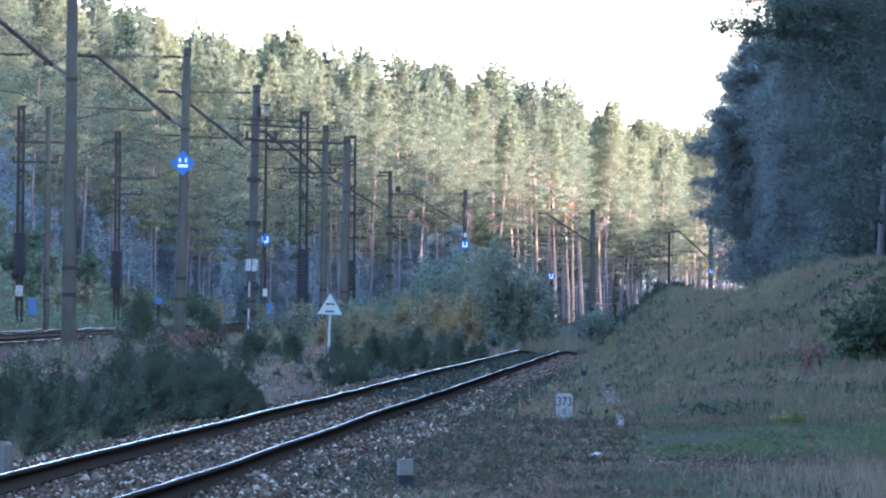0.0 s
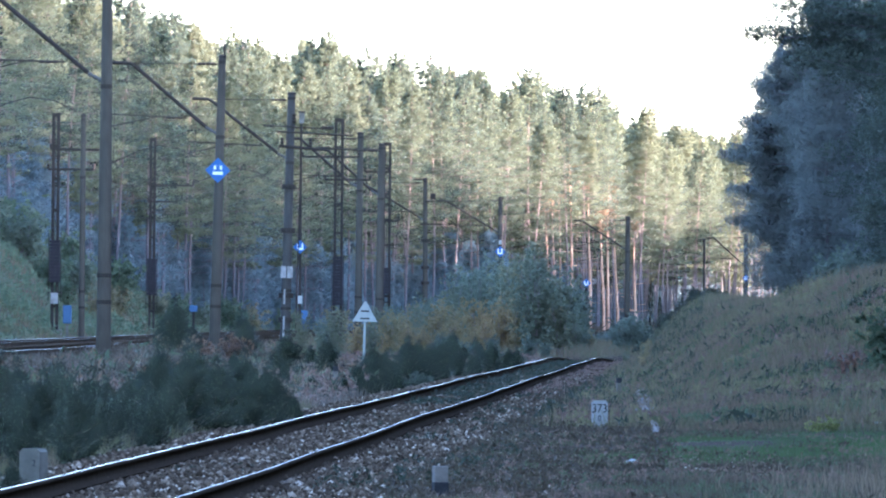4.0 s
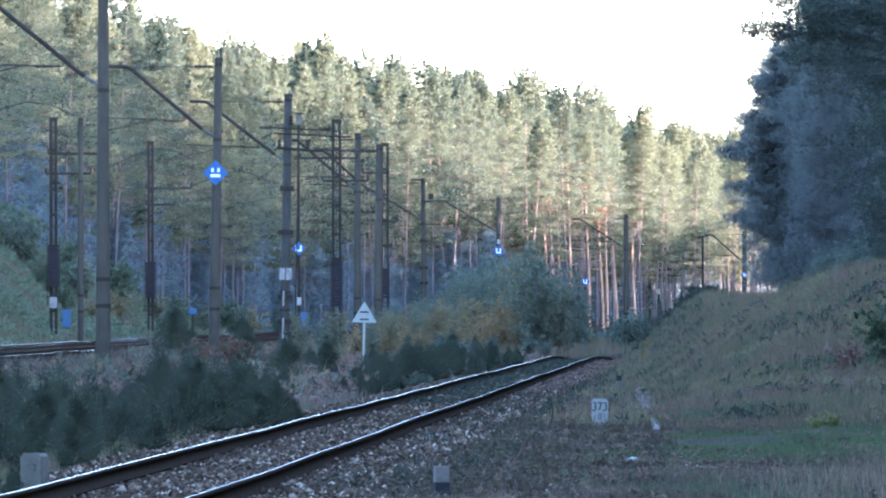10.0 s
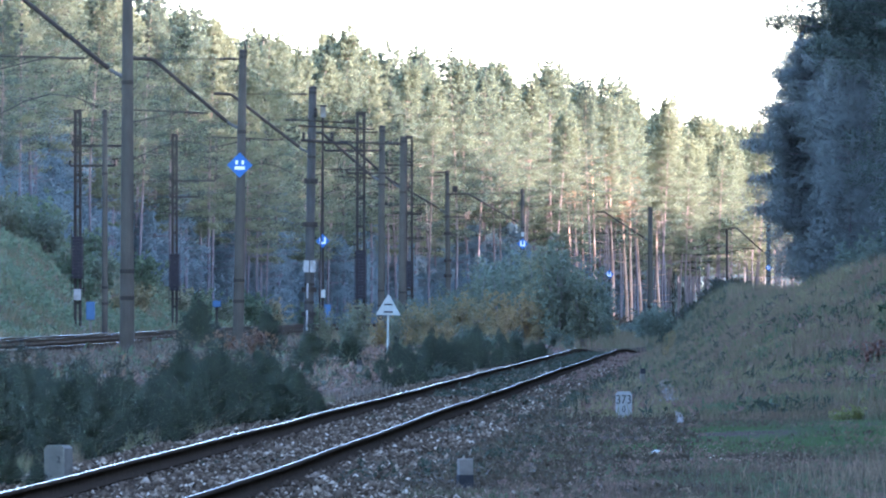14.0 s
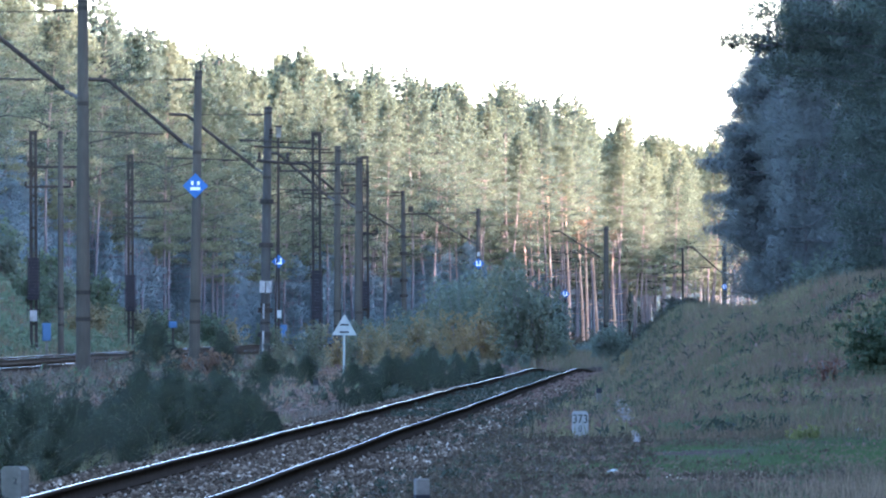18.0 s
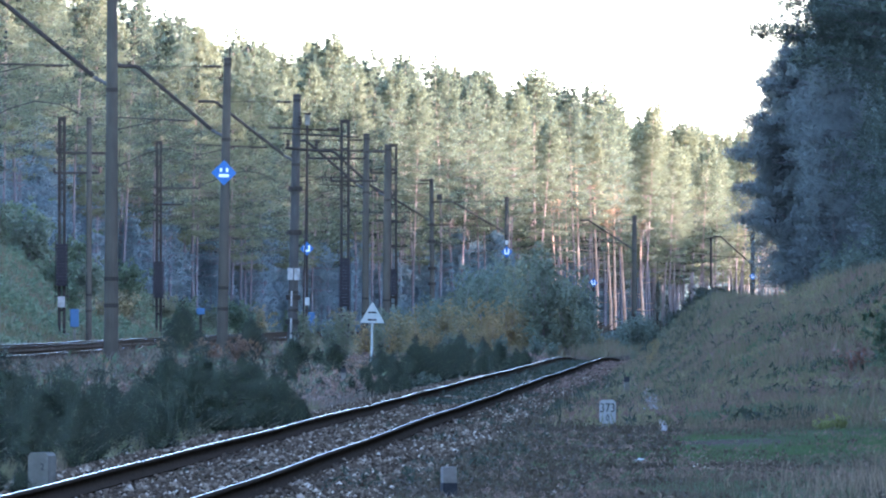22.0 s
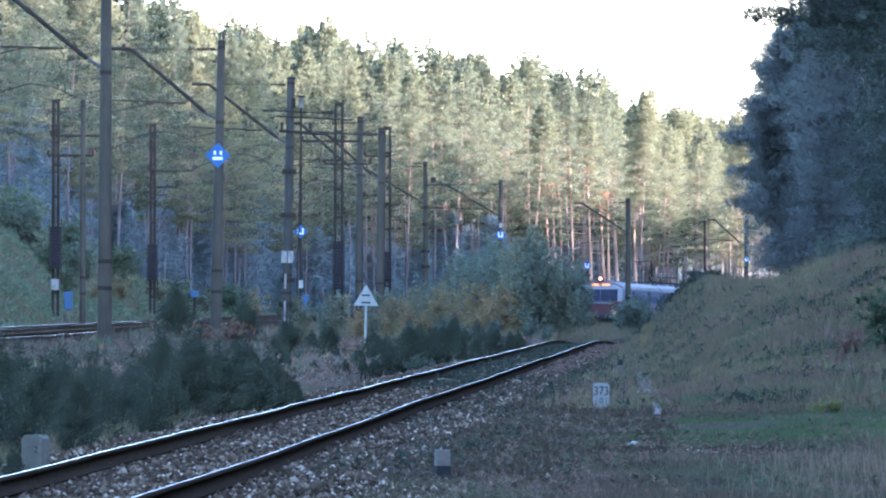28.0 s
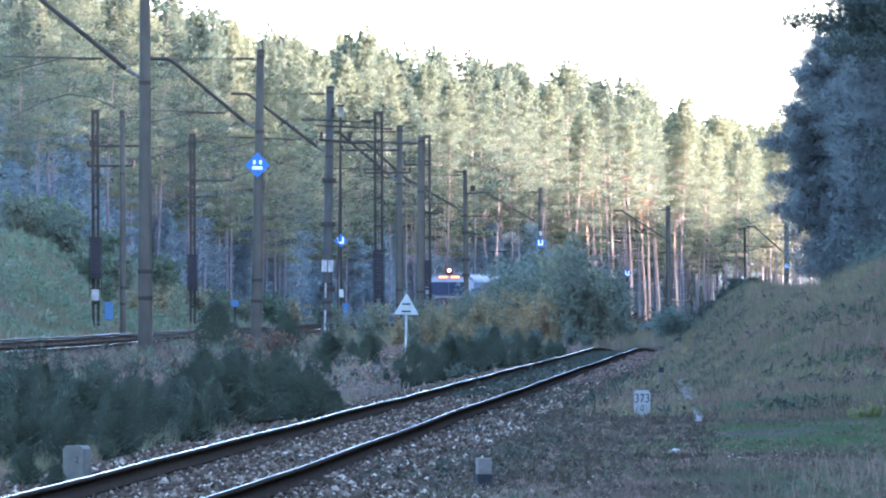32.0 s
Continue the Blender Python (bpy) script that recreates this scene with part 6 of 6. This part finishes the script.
def train_car(front, panto):
    """One car of an electric multiple unit; its nose, if it has one, faces -Y."""
    label = "electric train driving car with white roof and lit headlamps" if front < 0 else ("electric train middle car with pantographs on its roof" if panto else "electric train rear car with white roof")
    t = empty("train_car", pose(0, 0, 0), label, "train car", "cars of the train")
    part("lower_body", box(BM(), 0, 0, 1.47, 2 * HALF, CAR, 0.95, 0.04), LOWER, t, "faded red lower panel")
    part("window_band", box(BM(), 0, 0, 2.42, 2 * HALF - 0.01, CAR, 0.98, 0.03), BAND, t, "blue-grey window band")
    bm = BM()
    prof = [(HALF * math.cos(a) * (1 if abs(math.cos(a)) < 0.99 else 1.0), 3.0 + 0.52 * math.sin(a) ** 0.8) for a in np.linspace(0.02, math.pi - 0.02, 13)]
    prof = [(HALF + 0.02, 2.88)] + prof + [(-HALF - 0.02, 2.88)]
    a = [bm.verts.new((x, -CAR / 2, z)) for x, z in prof]
    b = [bm.verts.new((x, CAR / 2, z)) for x, z in prof]
    for k in range(len(prof) - 1):
        bm.faces.new((a[k], b[k], b[k + 1], a[k + 1]))
    bm.faces.new(a)
    bm.faces.new(b[::-1])
    bm.faces.new((a[0], a[-1], b[-1], b[0]))
    bmesh.ops.recalc_face_normals(bm, faces=bm.faces)
    part("roof", bm, ROOF, t, "white rounded roof")
    win = bpy.data.meshes.new("window")
    bm = box(BM(), 0, 0, 0, 0.03, 0.85, 0.45, 0.01)
    bm.to_mesh(win)
    bm.free()
    win.materials.append(GLASS)
    door = bpy.data.meshes.new("door")
    bm = box(BM(), 0, 0, 0, 0.03, 0.6, 1.85, 0.01)
    bm.to_mesh(door)
    bm.free()
    door.materials.append(UNDER)
    for sx in (-1, 1):
        for i in range(13):
            y = -CAR / 2 + 1.6 + i * 1.26
            if i in (3, 9):
                for dy in (-0.32, 0.32):
                    part("door", door, None, t, m=pose(sx * (HALF + 0.002), y + dy, 1.98))
            else:
                part("window", win, None, t, m=pose(sx * (HALF - 0.002), y, 2.28))
        part("gutter", box(BM(), sx * (HALF + 0.02), 0, 2.93, 0.04, CAR, 0.05), ROOF, t)
    part("underframe", box(BM(), 0, 0, 0.78, 2.4, CAR - 0.8, 0.5, 0.04), UNDER, t)
    for y in (-6.2, 6.2):
        g = part("bogie", box(BM(), 0, 0, 0.55, 2.1, 3.4, 0.35, 0.05), UNDER, t, m=pose(0, y, 0))
        for wy in (-1.35, 1.35):
            for wx in (-0.75, 0.75):
                part("wheel", tube(BM(), [(wx - 0.07, wy, 0.47), (wx + 0.07, wy, 0.47)], 0.47, 18), STEEL, g)
    for y in (-6.2, -2.0, 2.4, 6.4):
        part("roof_vent", box(BM(), 0, y, 3.55, 0.7, 1.1, 0.16, 0.04), ROOF, t)
    if panto:
        for y in (-5.6, 5.6):
            p = part("pantograph", box(BM(), 0, 0, 0, 1.7, 2.2, 0.08, 0.02), STEEL, t, "folded roof pantograph", pose(0, y, 3.74))
            for sx in (-0.6, 0.6):
                for sy in (-0.85, 0.85):
                    part("pantograph_insulator", tube(BM(), [(sx, sy, -0.32 + 0.05 * j) for j in range(6)], [0.05, 0.08] * 3, 8), UNDER, p)
            for sx in (-0.5, 0.5):
                part("pantograph_arm", tube(BM(), [(sx, -0.9, 0.05), (sx, 0.9, 0.28 if y > 0 else 0.9), (sx * 0.8, -0.6, 0.42 if y > 0 else 1.55)], 0.035, 6), STEEL, p)
            part("contact_strip", box(BM(), 0, -0.6, 0.46 if y > 0 else 1.6, 1.7, 0.25, 0.06, 0.02), STEEL, p)
    else:
        s = front
        y = s * (CAR / 2)
        # cab: a slightly raked face in three zones, with lamps
        for name, z0, z1, r0, r1, mt, lab in (("cab_lower", 1.0, 2.0, 0.35, 0.33, CAB_RED, "dark red cab front"), ("cab_face", 2.0, 2.95, 0.33, 0.18, CAB_WHITE, "white cab front"), ("cab_head", 2.95, 3.52, 0.18, -0.15, CAB_WHITE, "white cab head")):
            bm = BM()
            w0, w1 = HALF, (HALF if z1 < 3.4 else 0.75)
            lo = [(-w0, 0), (-w0 * 0.8, r0), (w0 * 0.8, r0), (w0, 0)]
            hi = [(-w1, 0), (-w1 * 0.8, r1), (w1 * 0.8, r1), (w1, 0)]
            A = [bm.verts.new((px, y + s * py, z0)) for px, py in lo]
            B = [bm.verts.new((px, y + s * py, z1)) for px, py in hi]
            for k in range(3):
                bm.faces.new((A[k], A[k + 1], B[k + 1], B[k]))
            bm.faces.new(A)
            bm.faces.new(B)
            bm.faces.new((A[0], B[0], B[3], A[3]))
            bmesh.ops.recalc_face_normals(bm, faces=bm.faces)
            part(name, bm, mt, t, lab)
        for px in (-0.56, 0.56):
            part("windscreen", box(BM(), px * 1.2, y + s * 0.275, 2.47, 1.32, 0.05, 0.9, 0.02, pose(0, 0, 0, s * 9, 0, 0)), GLASS, t)
        part("white_band", box(BM(), 0, y + s * 0.36, 1.88, 2.2, 0.04, 0.1, 0.01), CAB_WHITE, t)
        part("bumper_beam", box(BM(), 0, y + s * 0.3, 0.85, 2.3, 0.35, 0.3, 0.04), UNDER, t)
        for px in (-0.85, 0.85):
            part("buffer", tube(BM(), [(px, y + s * 0.3, 1.05), (px, y + s * 0.75, 1.05), (px, y + s * 0.8, 1.05)], [0.1, 0.1, 0.24], 12), UNDER, t)
            part("headlamp", tube(BM(), [(px * 1.28, y + s * 0.30, 1.2), (px * 1.28, y + s * 0.42, 1.2)], 0.14, 14), LAMP if s < 0 else CAB_RED, t, "lit headlamp" if s < 0 else "")
        hd = part("lamp_housing", box(BM(), 0, y - s * 0.1, 3.68, 0.5, 0.5, 0.42, 0.08), CAB_RED, t, "red lamp housing on the cab roof")
        if s < 0:
            part("headlamp", tube(BM(), [(0, y - s * 0.1 + s * 0.24, 3.72), (0, y - s * 0.1 + s * 0.3, 3.72)], 0.13, 14), LAMP, hd, "lit roof headlamp")
            for px in (-0.42, 0.42):
                part("amber_lamp", box(BM(), px, y + s * 0.19, 3.26, 0.62, 0.06, 0.16, 0.02, pose(0, 0, 0, s * -18, 0, 0)), AMBER, t, "amber glowing display")
    return t


CARS = [train_car(-1, False), train_car(0, True), train_car(1, False)]


# ---- movement ----
def main_dist():
    d = np.concatenate([[0], np.cumsum(np.hypot(np.diff(_xs), np.diff(_ys)))])
    return d


_dist = main_dist()
NOSE_Y, NOSE_T, SPEED = 973.0, 26.5, 21.5


def on_main(s):
    """A point on the far main track, s metres along it from its near end."""
    y = float(np.interp(s, _dist, _ys))
    return Vector((float(main_x(y)), y, float(main_z(y))))


def car_pose(nose, k):
    c = nose + CAR / 2 + k * (CAR + 0.6)
    a, b = on_main(c - 6.2), on_main(c + 6.2)
    d = b - a
    return Matrix.Translation((a + b) / 2) @ Euler((math.atan2(d.z, math.hypot(d.x, d.y)), 0, math.atan2(-d.x, d.y))).to_matrix().to_4x4()


def motions():
    s0 = float(np.interp(NOSE_Y, _ys, _dist))
    times = [0, 6, 12, 18, 22, 24] + [24.5 + 0.5 * i for i in range(16)]
    for k, car in enumerate(CARS):
        walk(car, [(t, car_pose(s0 - SPEED * (t - NOSE_T), k)) for t in times])


motions()
